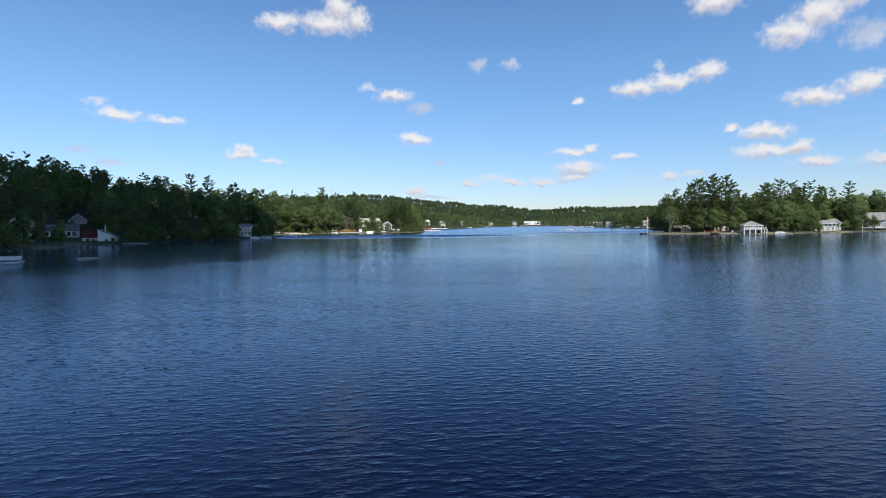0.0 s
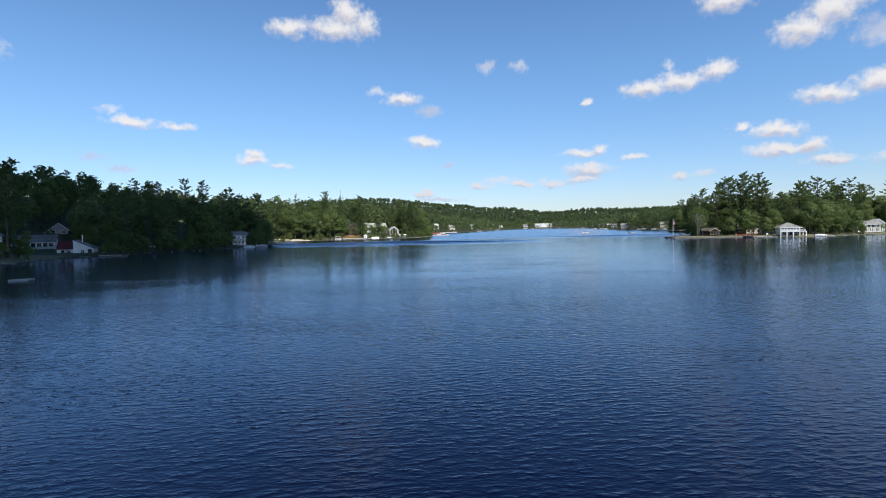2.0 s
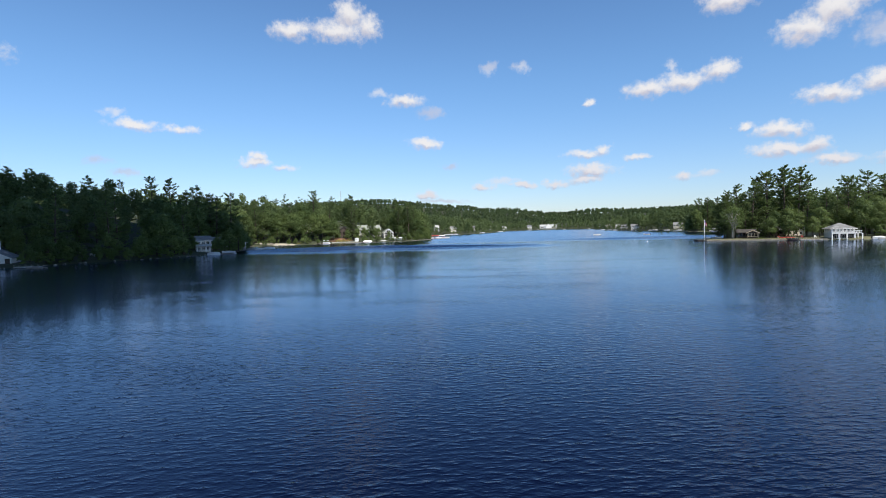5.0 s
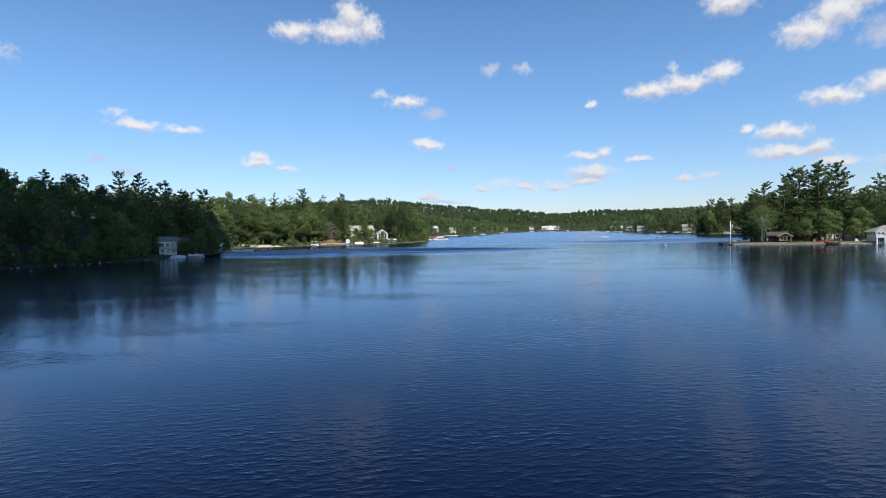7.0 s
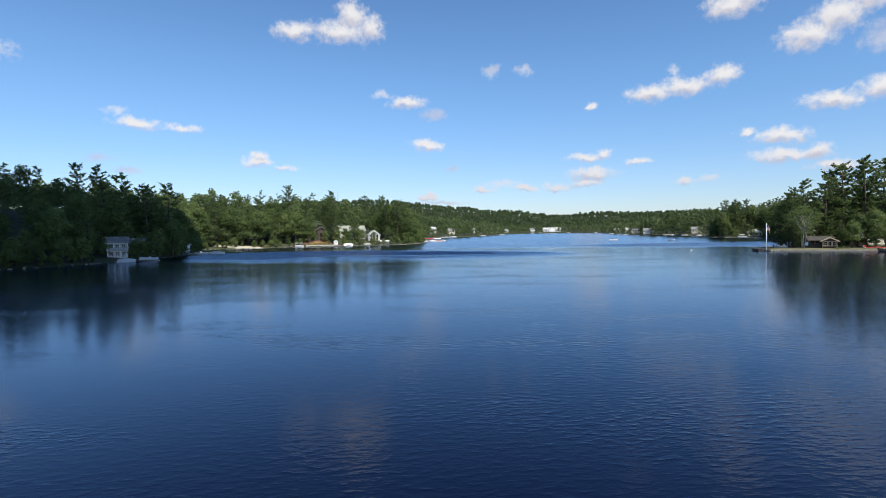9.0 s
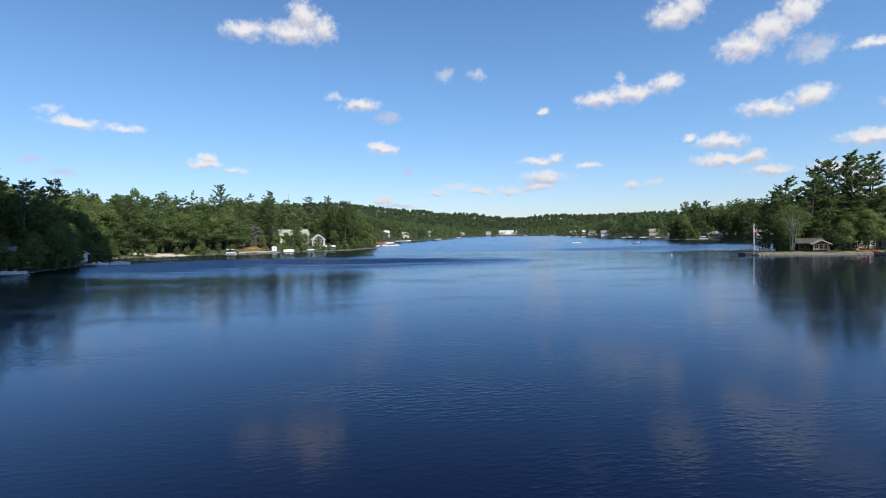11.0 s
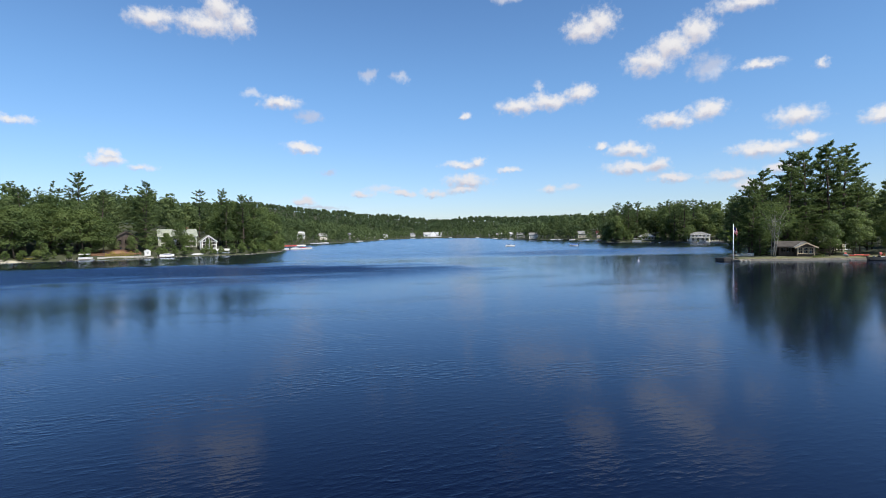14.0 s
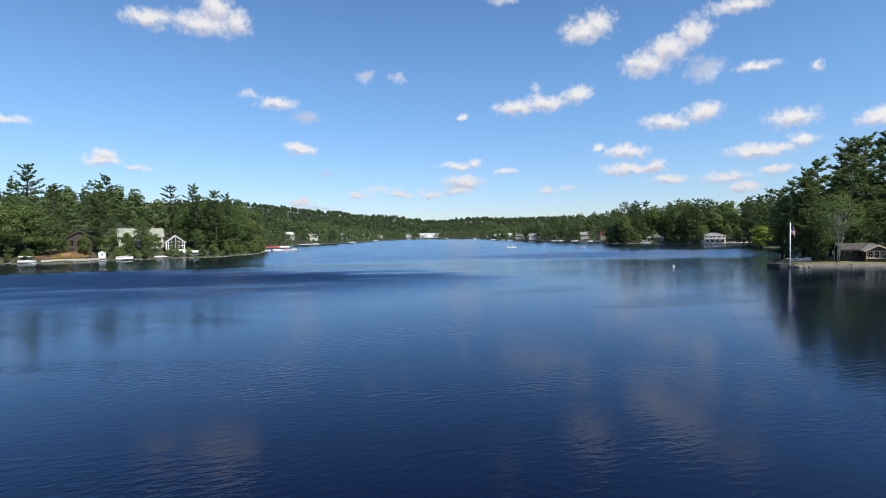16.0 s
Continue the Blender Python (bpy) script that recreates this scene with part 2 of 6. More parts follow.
CANVAS = surface("white_canvas", (0.46, 0.46, 0.45), (0.64, 0.64, 0.62), 0.8, 2.0, 0.1)
BLUE_CANVAS = surface("blue_canvas", (0.04, 0.10, 0.28), (0.09, 0.18, 0.42), 0.8, 2.0, 0.1)
RED_CANVAS = surface("red_canvas", (0.22, 0.028, 0.024), (0.36, 0.06, 0.045), 0.7, 2.0, 0.1)
RED_PLASTIC = surface("red_plastic", (0.30, 0.025, 0.018), (0.44, 0.05, 0.036), 0.4, 2.0, 0.0)
BLACK = surface("black_plastic", (0.012, 0.012, 0.013), (0.03, 0.03, 0.03), 0.5, 2.0, 0.0)
STEEL = surface("painted_steel", (0.66, 0.67, 0.68), (0.80, 0.80, 0.80), 0.4, 2.0, 0.0)
BRICK = surface("chimney_brick", (0.16, 0.07, 0.05), (0.30, 0.15, 0.11), 0.85, 5.0, 0.3)
SOIL = surface("mulch_bank", (0.12, 0.06, 0.035), (0.26, 0.15, 0.09), 0.9, 2.0, 0.5)

GLASS = bpy.data.materials.new("window_glass")
GLASS.use_nodes = True
n = Nodes(GLASS.node_tree)
pane_shader = n.add("ShaderNodeBsdfPrincipled")
pane_shader.inputs["Base Color"].default_value = rgb(0.35, 0.40, 0.42)
pane_shader.inputs["Transmission Weight"].default_value = 1.0
pane_shader.inputs["Roughness"].default_value = 0.02
pane_shader.inputs["IOR"].default_value = 1.45
n.link(pane_shader.outputs[0], n.add("ShaderNodeOutputMaterial").inputs[0])

FLAG = bpy.data.materials.new("striped_flag_cloth")
FLAG.use_nodes = True
n = Nodes(FLAG.node_tree)
uv = n.add("ShaderNodeSeparateXYZ")
n.link(n.add("ShaderNodeTexCoord").outputs["UV"], uv.inputs[0])
stripe = n.math("GREATER_THAN", n.math("FRACT", n.math("MULTIPLY", uv.outputs[1], 6.5)), 0.5)
cloth = n.mix(stripe, rgb(0.50, 0.035, 0.05), rgb(0.78, 0.77, 0.75))
canton = n.math("MULTIPLY", n.math("LESS_THAN", uv.outputs[0], 0.4), n.math("GREATER_THAN", uv.outputs[1], 0.46))
cloth = n.mix(canton, cloth, rgb(0.03, 0.05, 0.18))
flag_shader = n.add("ShaderNodeBsdfPrincipled")
n.link(cloth, flag_shader.inputs["Base Color"])
flag_shader.inputs["Roughness"].default_value = 0.8
n.link(flag_shader.outputs[0], n.add("ShaderNodeOutputMaterial").inputs[0])


def ellipse_mask(n, where, x, y, wide, deep, soft, wobble):
    """1 inside an ellipse of the plan with ragged rims, 0 outside."""
    away = n.vec("MULTIPLY_ADD", where, (1 / (wide * S), 1 / (deep * S), 0), (-x / wide, -y / deep, 0))
    away = n.math("ADD", n.vec("LENGTH", away), wobble)
    return n.math("SUBTRACT", 1.0, n.step(away, 1 - soft, 1 + soft))


# water: calm lanes and wind-ruffled patches
WATER = bpy.data.materials.new("lake_water")
WATER.use_nodes = True
n = Nodes(WATER.node_tree)
where = n.add("ShaderNodeNewGeometry").outputs["Position"]
lane = n.noise(n.vec("MULTIPLY", where, (0.35, 1.0, 0)), 0.020, 3.0, 0.6)
lane_fine = n.noise(n.vec("MULTIPLY", where, (0.4, 1.0, 0)), 0.11, 3.0, 0.6)
wobble = n.math("MULTIPLY_ADD", lane_fine.outputs["Fac"], 1.1, n.math("MULTIPLY_ADD", lane.outputs["Fac"], 1.2, -1.15))
calm_path = ellipse_mask(n, where, 5, 168, 80, 52, 0.35, wobble)
calm_point = ellipse_mask(n, where, 108, 196, 62, 40, 0.3, wobble)
calm_cove = ellipse_mask(n, where, -72, 176, 55, 36, 0.3, wobble)
calm_inlet = ellipse_mask(n, where, 110, 300, 45, 30, 0.4, wobble)
calm_shade = ellipse_mask(n, where, -66, 124, 60, 54, 0.3, wobble)
calm = n.math("MAXIMUM", n.math("MAXIMUM", calm_path, calm_point), n.math("MAXIMUM", n.math("MAXIMUM", calm_cove, calm_shade), n.math("MULTIPLY", calm_inlet, 0.3)))
northward = n.vec("DOT_PRODUCT", where, (0, 1, 0))
breeze = n.math("MULTIPLY_ADD", n.step(northward, 50 * S, 98 * S), -0.40, 0.50)
patches = n.math("MULTIPLY_ADD", n.step(lane.outputs["Fac"], 0.40, 0.62), 0.35, 0.65)
open_water = n.math("SUBTRACT", 1.0, calm)
ruffle = n.math("MULTIPLY", n.math("MULTIPLY", breeze, patches), open_water)
gust = ellipse_mask(n, where, -42, 236, 60, 36, 0.35, n.math("MULTIPLY", wobble, 0.8))
gust = n.math("MAXIMUM", gust, n.math("MULTIPLY", ellipse_mask(n, where, 118, 296, 60, 27, 0.35, n.math("MULTIPLY", wobble, 0.8)), 0.45))
far_wind = n.math("MULTIPLY", n.step(northward, 268 * S, 300 * S), n.math("MULTIPLY_ADD", lane_fine.outputs["Fac"], 0.05, 0.025))
lift = n.math("MULTIPLY", n.math("MULTIPLY_ADD", gust, 0.20, far_wind), n.math("MULTIPLY_ADD", open_water, 0.85, 0.15))
lean = n.add("ShaderNodeVectorRotate")
n.link(where, lean.inputs["Vector"])
lean.inputs["Angle"].default_value = radians(-7)
crest = n.noise(n.vec("MULTIPLY", lean.outputs[0], (0.60, 1.3, 1)), 2.4, 2.0, 0.5)
chop = n.noise(n.vec("MULTIPLY", where, (0.9, 1.2, 1)), 4.6, 2.0, 0.5)
swell = n.noise(n.vec("MULTIPLY", where, (0.5, 1.0, 1)), 0.28, 2.0, 0.5)
peaked = n.math("MULTIPLY", n.math("POWER", crest.outputs["Fac"], 3.0), 2.6)
waves = n.math("MULTIPLY_ADD", chop.outputs["Fac"], 0.26, n.math("MULTIPLY_ADD", swell.outputs["Fac"], 0.35, peaked))
relief = n.add("ShaderNodeBump")
relief.inputs["Distance"].default_value = 0.046
n.link(n.math("ADD", ruffle, n.math("MULTIPLY_ADD", gust, 0.22, n.math("MULTIPLY_ADD", calm_shade, -0.03, n.math("MULTIPLY_ADD", n.step(lane_fine.outputs["Fac"], 0.48, 0.66), 0.20, 0.085))), clamp=True), relief.inputs["Strength"])
n.link(waves, relief.inputs["Height"])
# normals tilt south in gusts and far off, so the water mirrors higher sky
leaning = n.add("ShaderNodeCombineXYZ")
n.link(n.math("MULTIPLY", lift, -1.0), leaning.inputs[1])
ripples = n.vec("NORMALIZE", n.vec("ADD", relief.outputs[0], leaning.outputs[0]))
depths = n.add("ShaderNodeBsdfDiffuse")
n.link(n.mix(lane.outputs["Fac"], rgb(0.0003, 0.0008, 0.0090), rgb(0.0006, 0.0012, 0.0105)), depths.inputs["Color"])
mirror = n.add("ShaderNodeBsdfGlossy")
mirror.inputs["Color"].default_value = rgb(0.75, 0.86, 1.0)
mirror.inputs["Roughness"].default_value = 0.105
n.link(ripples, mirror.inputs["Normal"])
gloss = n.add("ShaderNodeFresnel")
gloss.inputs["IOR"].default_value = 1.42
n.link(ripples, gloss.inputs["Normal"])
lake = n.add("ShaderNodeMixShader")
n.link(gloss.outputs[0], lake.inputs[0])
n.link(depths.outputs[0], lake.inputs[1])
n.link(mirror.outputs[0], lake.inputs[2])
n.link(lake.outputs[0], n.add("ShaderNodeOutputMaterial").inputs[0])

# ground: forest floor, dry lawns by the shore, sand on the beach
GROUND = bpy.data.materials.new("ground_cover")
GROUND.use_nodes = True
n = Nodes(GROUND.node_tree)
where = n.add("ShaderNodeNewGeometry").outputs["Position"]
patchy, fine = n.noise(where, 0.12, 4.0), n.noise(where, 2.5, 4.0)
floor_tone = n.mix(patchy.outputs["Fac"], rgb(0.022, 0.034, 0.014), rgb(0.060, 0.062, 0.028))
lawn_tone = n.mix(fine.outputs["Fac"], rgb(0.075, 0.080, 0.034), rgb(0.16, 0.15, 0.078))
sand_tone = n.mix(fine.outputs["Fac"], rgb(0.30, 0.27, 0.21), rgb(0.45, 0.41, 0.33))
rim = n.math("MULTIPLY_ADD", patchy.outputs["Fac"], 0.6, -0.3)
lawns = n.math("MAXIMUM", ellipse_mask(n, where, 112, 231, 34, 8, 0.2, rim), ellipse_mask(n, where, 128, 226, 14, 9, 0.2, rim))
lawns = n.math("MAXIMUM", lawns, ellipse_mask(n, where, -110, 142, 12, 16, 0.2, rim))
lawns = n.math("MAXIMUM", lawns, ellipse_mask(n, where, 170, 236, 16, 7, 0.2, rim))
sands = n.math("MAXIMUM", ellipse_mask(n, where, -88, 306, 17, 3.0, 0.2, rim), ellipse_mask(n, where, 200, 385, 12, 14, 0.3, rim))
ground_tone = n.mix(sands, n.mix(lawns, floor_tone, lawn_tone), sand_tone)
soil = n.add("ShaderNodeBsdfPrincipled")
n.link(ground_tone, soil.inputs["Base Color"])
soil.inputs["Roughness"].default_value = 0.9
clods = n.add("ShaderNodeBump")
clods.inputs["Strength"].default_value, clods.inputs["Distance"].default_value = 0.5, 0.08
n.link(fine.outputs["Fac"], clods.inputs["Height"])
n.link(clods.outputs[0], soil.inputs["Normal"])
n.link(soil.outputs[0], n.add("ShaderNodeOutputMaterial").inputs[0])

# ---- geometry helpers ----
def blank():
    return [], []


def join(*pieces):
    verts, faces = [], []
    for v, f in pieces:
        k = len(verts)
        verts += list(v)
        faces += [tuple(i + k for i in face) for face in f]
    return verts, faces


def moved(piece, m):
    return [tuple(m @ Vector(v)) for v in piece[0]], piece[1]


def box(x, y, z, wide, deep, tall, edge=0.0):
    """A box on its base centre, with bevelled edges where edge is given."""
    bm = bmesh.new()
    bmesh.ops.create_cube(bm, size=1.0, matrix=Matrix.Translation((x, y, z + tall / 2)) @ Matrix.Diagonal((wide, deep, tall, 1)))
    if edge:
        bmesh.ops.bevel(bm, geom=bm.edges[:], offset=edge, segments=1, affect="EDGES")
    bm.verts.index_update()
    out = [tuple(v.co) for v in bm.verts], [tuple(v.index for v in f.verts) for f in bm.faces]
    bm.free()
    return out


def tube(points, radii, sides=6):
    """A round, tapered bar along points."""
    verts, faces = [], []
    pts = [Vector(p) for p in points]
    for i, p in enumerate(pts):
        ahead = (pts[min(i + 1, len(pts) - 1)] - pts[max(i - 1, 0)]).normalized()
        a = ahead.orthogonal().normalized() if abs(ahead.z) < 0.99 else Vector((1, 0, 0))
        b = ahead.cross(a)
        for k in range(sides):
            t = 2 * math.pi * k / sides
            verts.append(tuple(p + (a * math.cos(t) + b * math.sin(t)) * radii[i]))
    for i in range(len(pts) - 1):
        for k in range(sides):
            q = (k + 1) % sides
            faces.append((i * sides + k, i * sides + q, (i + 1) * sides + q, (i + 1) * sides + k))
    faces.append(tuple(range(sides - 1, -1, -1)))
    faces.append(tuple((len(pts) - 1) * sides + k for k in range(sides)))
    return verts, faces


def loft(rings, closed=True):
    """A skin over rings of equally many points, with both ends capped."""
    size = len(rings[0])
    verts = [tuple(p) for ring in rings for p in ring]
    faces = []
    for i in range(len(rings) - 1):
        for k in range(size if closed else size - 1):
            q = (k + 1) % size
            faces.append((i * size + k, i * size + q, (i + 1) * size + q, (i + 1) * size + k))
    faces.append(tuple(range(size - 1, -1, -1)))
    faces.append(tuple((len(rings) - 1) * size + k for k in range(size)))
    return verts, faces


def prism(outline, depth):
    """An outline in x and z, drawn out along y by depth."""
    return loft([[(x, 0, z) for x, z in outline], [(x, depth, z) for x, z in outline]])


def mesh_of(name, piece, material, smooth=False):
    data = bpy.data.meshes.new(name)
    data.from_pydata(piece[0], [], piece[1])
    data.materials.append(material)
    if smooth:
        data.polygons.foreach_set("use_smooth", [True] * len(data.polygons))
    data.update()
    return data


def mesh_np(name, verts, faces, material):
    """A mesh from arrays of vertices and of equal-sided faces."""
    data = bpy.data.meshes.new(name)
    count, sides = faces.shape
    data.vertices.add(len(verts))
    data.vertices.foreach_set("co", verts.astype(np.float32).ravel())
    data.loops.add(count * sides)
    data.loops.foreach_set("vertex_index", faces.astype(np.int32).ravel())
    data.polygons.add(count)
    data.polygons.foreach_set("loop_start", np.arange(0, count * sides, sides, dtype=np.int32))
    data.materials.append(material)
    data.update(calc_edges=True)
    return data


def part(name, piece, material, parent, label="", smooth=False):
    ob = new(name, mesh_of(name, piece, material, smooth))
    ob.parent = parent
    if label:
        tagged(ob, label)
    return ob


def thing(name, m, label, category, group="", kind=""):
    ob = new(name)
    ob.empty_display_size = 0.3
    ob.matrix_world = m
    return tagged(ob, label, category, group, kind)


# ---- the lie of the land ----
SHORE = [(-30, -90), (-62, -30), (-78, 30), (-84, 70), (-94, 100), (-102, 125), (-105, 145), (-107, 156), (-100, 163),
         (-98, 173), (-92, 182), (-84, 195), (-81, 208), (-79, 220), (-82, 240), (-88, 262), (-97, 285), (-101, 298),
         (-88, 305), (-76, 312), (-62, 318), (-52, 325), (-38, 332), (-28, 337), (-22, 348), (-19, 362), (-19, 385)]
SHORE += [(-21, 402), (-26, 440), (-32, 490), (-28, 545), (0, 585), (25, 650), (45, 740), (70, 850), (105, 935), (145, 955),
          (185, 940), (205, 880), (192, 780), (178, 700), (170, 620), (182, 550), (196, 505), (180, 470), (161, 433),
          (166, 422), (184, 424), (194, 408), (197, 392), (192, 366), (174, 338), (163, 326), (166, 312), (158, 296)]
SHORE += [(134, 276), (112, 260), (98, 250), (89, 242.5), (86.2, 238.6), (87.6, 235.2), (98, 232.4), (107, 230), (116, 227.4), (122, 224.4),
          (128, 221.2), (138, 222), (148, 227), (160, 232), (175, 238), (190, 245), (215, 253), (242, 248), (262, 200), (256, 90), (205, 0), (120, -90)]
shore = np.array(SHORE, float) * S


def to_shore(x, y):
    """Metres from the water's edge: above 0 on land, below 0 in the lake."""
    p = np.stack([np.ravel(x), np.ravel(y)], 1)
    best, inside = np.full(len(p), 1e9), np.zeros(len(p), bool)
    for a, b in zip(shore, np.roll(shore, -1, 0)):
        t = np.clip(((p - a) @ (b - a)) / ((b - a) @ (b - a)), 0, 1)
        best = np.minimum(best, np.hypot(*(p - a - t[:, None] * (b - a)).T))
        crosses = (a[1] > p[:, 1]) != (b[1] > p[:, 1])
        with np.errstate(divide="ignore", invalid="ignore"):
            inside ^= crosses & (p[:, 0] < (b[0] - a[0]) * (p[:, 1] - a[1]) / (b[1] - a[1]) + a[0])
    return np.where(inside, -best, best).reshape(np.shape(x))


def ease(v, low, high):
    t = np.clip((v - low) / (high - low), 0, 1)
    return t * t * (3 - 2 * t)


def land(x, y):
    """The ground's height in metres."""
    x, y = np.asarray(x, float), np.asarray(y, float)
    d = to_shore(x, y)
    u, v = x / S, y / S
    left = 31 - 9 * ease(v, 250, 320)
    left = left * (1 - 0.85 * np.exp(-((u + 122) ** 2 + (v - 168) ** 2) / 42 ** 2))
    right = 2.2 + 11 * ease(v, 330, 420)
    side = ease(u, 20, 70)
    rise = left * (1 - side) + right * side
    ground = 0.75 + rise * (1 - np.exp(-(np.maximum(d, 0) / 75) ** 1.5))
    ridge = (40 + 26 * ease(-u, -40, 260) - 10 * ease(u, 150, 420)) * ease(v, 1040, 1420)
    ridge = ridge * (1 - 0.5 * np.exp(-((u - 225) / 75) ** 2))
    swell = 3.0 * np.sin(u / 61 + 1.3) * np.sin(v / 83) * ease(d, 60, 200)
    dry = ground + ridge + swell
    wet = np.maximum(-3.0, d * 0.5 - 0.2)
    return np.where(d > 0, np.minimum(dry, -0.2 + d * 0.8), wet)


def ground_at(x, y):
    """Height in metres at a place of the plan."""
    return float(land(np.array([x * S]), np.array([y * S]))[0])


def spaced(*spans):
    return np.concatenate([np.arange(a, b, s) for a, b, s in spans])


gx = spaced((-4200, -1200, 250), (-1200, -360, 60), (-360, -160, 8), (-160, 330, 3.5), (330, 480, 12), (480, 1300, 60), (1300, 4300, 250))
gy = spaced((-1500, -120, 120), (-120, 60, 15), (60, 540, 3.5), (540, 1240, 10), (1240, 2200, 50), (2200, 4500, 200))
mx, my = np.meshgrid(gx, gy)
verts = np.stack([mx.ravel(), my.ravel(), land(mx, my).ravel()], 1)
w = len(gx)
corner = (np.arange(len(gy) - 1)[:, None] * w + np.arange(w - 1)).ravel()
faces = np.stack([corner, corner + 1, corner + 1 + w, corner + w], 1)
ground = new("ground", mesh_np("ground", verts, faces, GROUND))
ground.data.polygons.foreach_set("use_smooth", np.ones(len(ground.data.polygons), bool))
tagged(ground, "wooded lake shore rising from the water's edge", "ground", kind="structure")

lx, ly = np.meshgrid(np.linspace(-4000, 4000, 41), np.linspace(-1400, 4300, 31))
verts = np.stack([lx.ravel(), ly.ravel(), np.zeros(lx.size)], 1)
corner = (np.arange(30)[:, None] * 41 + np.arange(40)).ravel()
water = new("water", mesh_np("water", verts, np.stack([corner, corner + 1, corner + 42, corner + 41], 1), WATER))
tagged(water, "dark blue rippled lake water with calm lanes", "water", kind="structure")


# ---- an unseen cumulus, added so that its shade lies on the near cove ----
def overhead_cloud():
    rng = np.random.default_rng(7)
    # hung low and spread wide so that it also blocks skylight over the cove
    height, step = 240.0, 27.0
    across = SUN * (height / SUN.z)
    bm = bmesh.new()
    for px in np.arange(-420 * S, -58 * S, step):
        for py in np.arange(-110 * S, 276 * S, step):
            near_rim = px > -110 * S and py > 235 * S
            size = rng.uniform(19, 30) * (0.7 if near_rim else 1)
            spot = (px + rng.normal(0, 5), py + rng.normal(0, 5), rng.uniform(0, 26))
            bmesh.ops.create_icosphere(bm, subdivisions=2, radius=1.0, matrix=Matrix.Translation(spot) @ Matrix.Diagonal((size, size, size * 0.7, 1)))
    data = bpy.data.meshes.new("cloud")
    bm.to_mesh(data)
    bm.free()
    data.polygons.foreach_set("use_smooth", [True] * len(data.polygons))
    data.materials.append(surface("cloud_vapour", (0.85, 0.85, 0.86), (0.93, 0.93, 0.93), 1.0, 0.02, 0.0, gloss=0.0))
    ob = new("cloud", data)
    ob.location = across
    tagged(ob, "unseen white cumulus cloud overhead, added to shade the cove", "cloud", kind="structure")


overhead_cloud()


# ---- trees ----
def pine_shape(seed, tall, limbs, tufts, blades, length, width, low=0.25, reach=0.19, lean=0.0):
    """A white pine: a tapered trunk, level limbs in loose tiers, and flat plumes of needles on them."""
    rng = np.random.default_rng(seed)
    bend = rng.uniform(-0.025, 0.025, 2) * tall + lean
    at = lambda t: Vector((bend[0] * t * t * 2, bend[1] * t * t * 2, tall * t))
    wood = [tube([at(t) for t in (0, 0.12, 0.35, 0.65, 0.97)], [tall * r for r in (0.018, 0.0135, 0.011, 0.007, 0.0015)], 7)]
    centres, spread = [], []
    gap_angle = rng.uniform(0, 6.28)
    tiers = max(5, limbs // 4)
    for i in range(limbs):
        tier = (i // 4 + rng.uniform(0.0, 0.35)) / tiers
        t = low + (0.93 - low) * min(tier, 1.0) ** 0.95
        up = (t - low) / (1 - low)
        angle = i * 1.571 + (i // 4) * 0.9 + rng.normal(0, 0.28)
        profile = (0.62 + 0.60 * min(up * 3.0, 1)) * (1 - up) ** 0.60 + 0.09
        span = reach * tall * profile * rng.uniform(0.45, 1.25) * (1 - 0.45 * max(0, math.cos(angle - gap_angle)) * rng.uniform(0, 1))
        pitch = 0.04 + 0.55 * up ** 2 + rng.normal(0, 0.09)
        out = Vector((math.cos(angle), math.sin(angle), 0))
        side = Vector((-out.y, out.x, 0))
        root = at(t)
        spine = lambda s: root + out * (span * s * math.cos(pitch)) + Vector((0, 0, span * (s * math.sin(pitch) - 0.16 * s * (1 - s) + 0.12 * s * s)))
        if span > 1.7:
            wood.append(tube([spine(0), spine(0.5), spine(0.92)], [0.0045 * tall * (1 - up * 0.6), 0.003 * tall * (1 - up * 0.6), 0.012], 4))
        for k in range(max(3, int(tufts * (0.45 + 0.75 * span / (reach * tall))))):
            s = 0.28 + 0.78 * rng.random() ** 0.75
            off = rng.normal(0, 0.16) * span * (1.2 - 0.55 * s)
            centres.append(tuple(spine(s) + side * off + Vector((0, 0, 0.006 * tall + rng.normal(0, 0.0055) * tall))))
            spread.append(0.7 + 0.5 * rng.random())
    for k in range(tufts):
        centres.append(tuple(at(0.93) + Vector((rng.normal(0, 0.014), rng.normal(0, 0.014), rng.uniform(-0.03, 0.03))) * tall))
        spread.append(0.65)
    c = np.repeat(np.array(centres), blades, 0)
    size = np.repeat(np.array(spread), blades)[:, None]
    way = rng.normal(0, 1, c.shape) * (1, 1, 0.34) + (0, 0, 0.32)
    way /= np.linalg.norm(way, axis=1, keepdims=True)
    across = np.cross(way, rng.normal(0, 0.7, c.shape) + (0, 0, 1.3))
    across /= np.linalg.norm(across, axis=1, keepdims=True) + 1e-9
    tip = c + way * length * size * rng.uniform(0.6, 1.15, (len(c), 1))
    half = across * width * size * 0.5
    verts = np.concatenate([c - way * 0.2 * length - half, c - way * 0.2 * length + half, tip + half * 0.3], 1).reshape(-1, 3)
    return join(*wood), verts, np.arange(len(verts)).reshape(-1, 3)


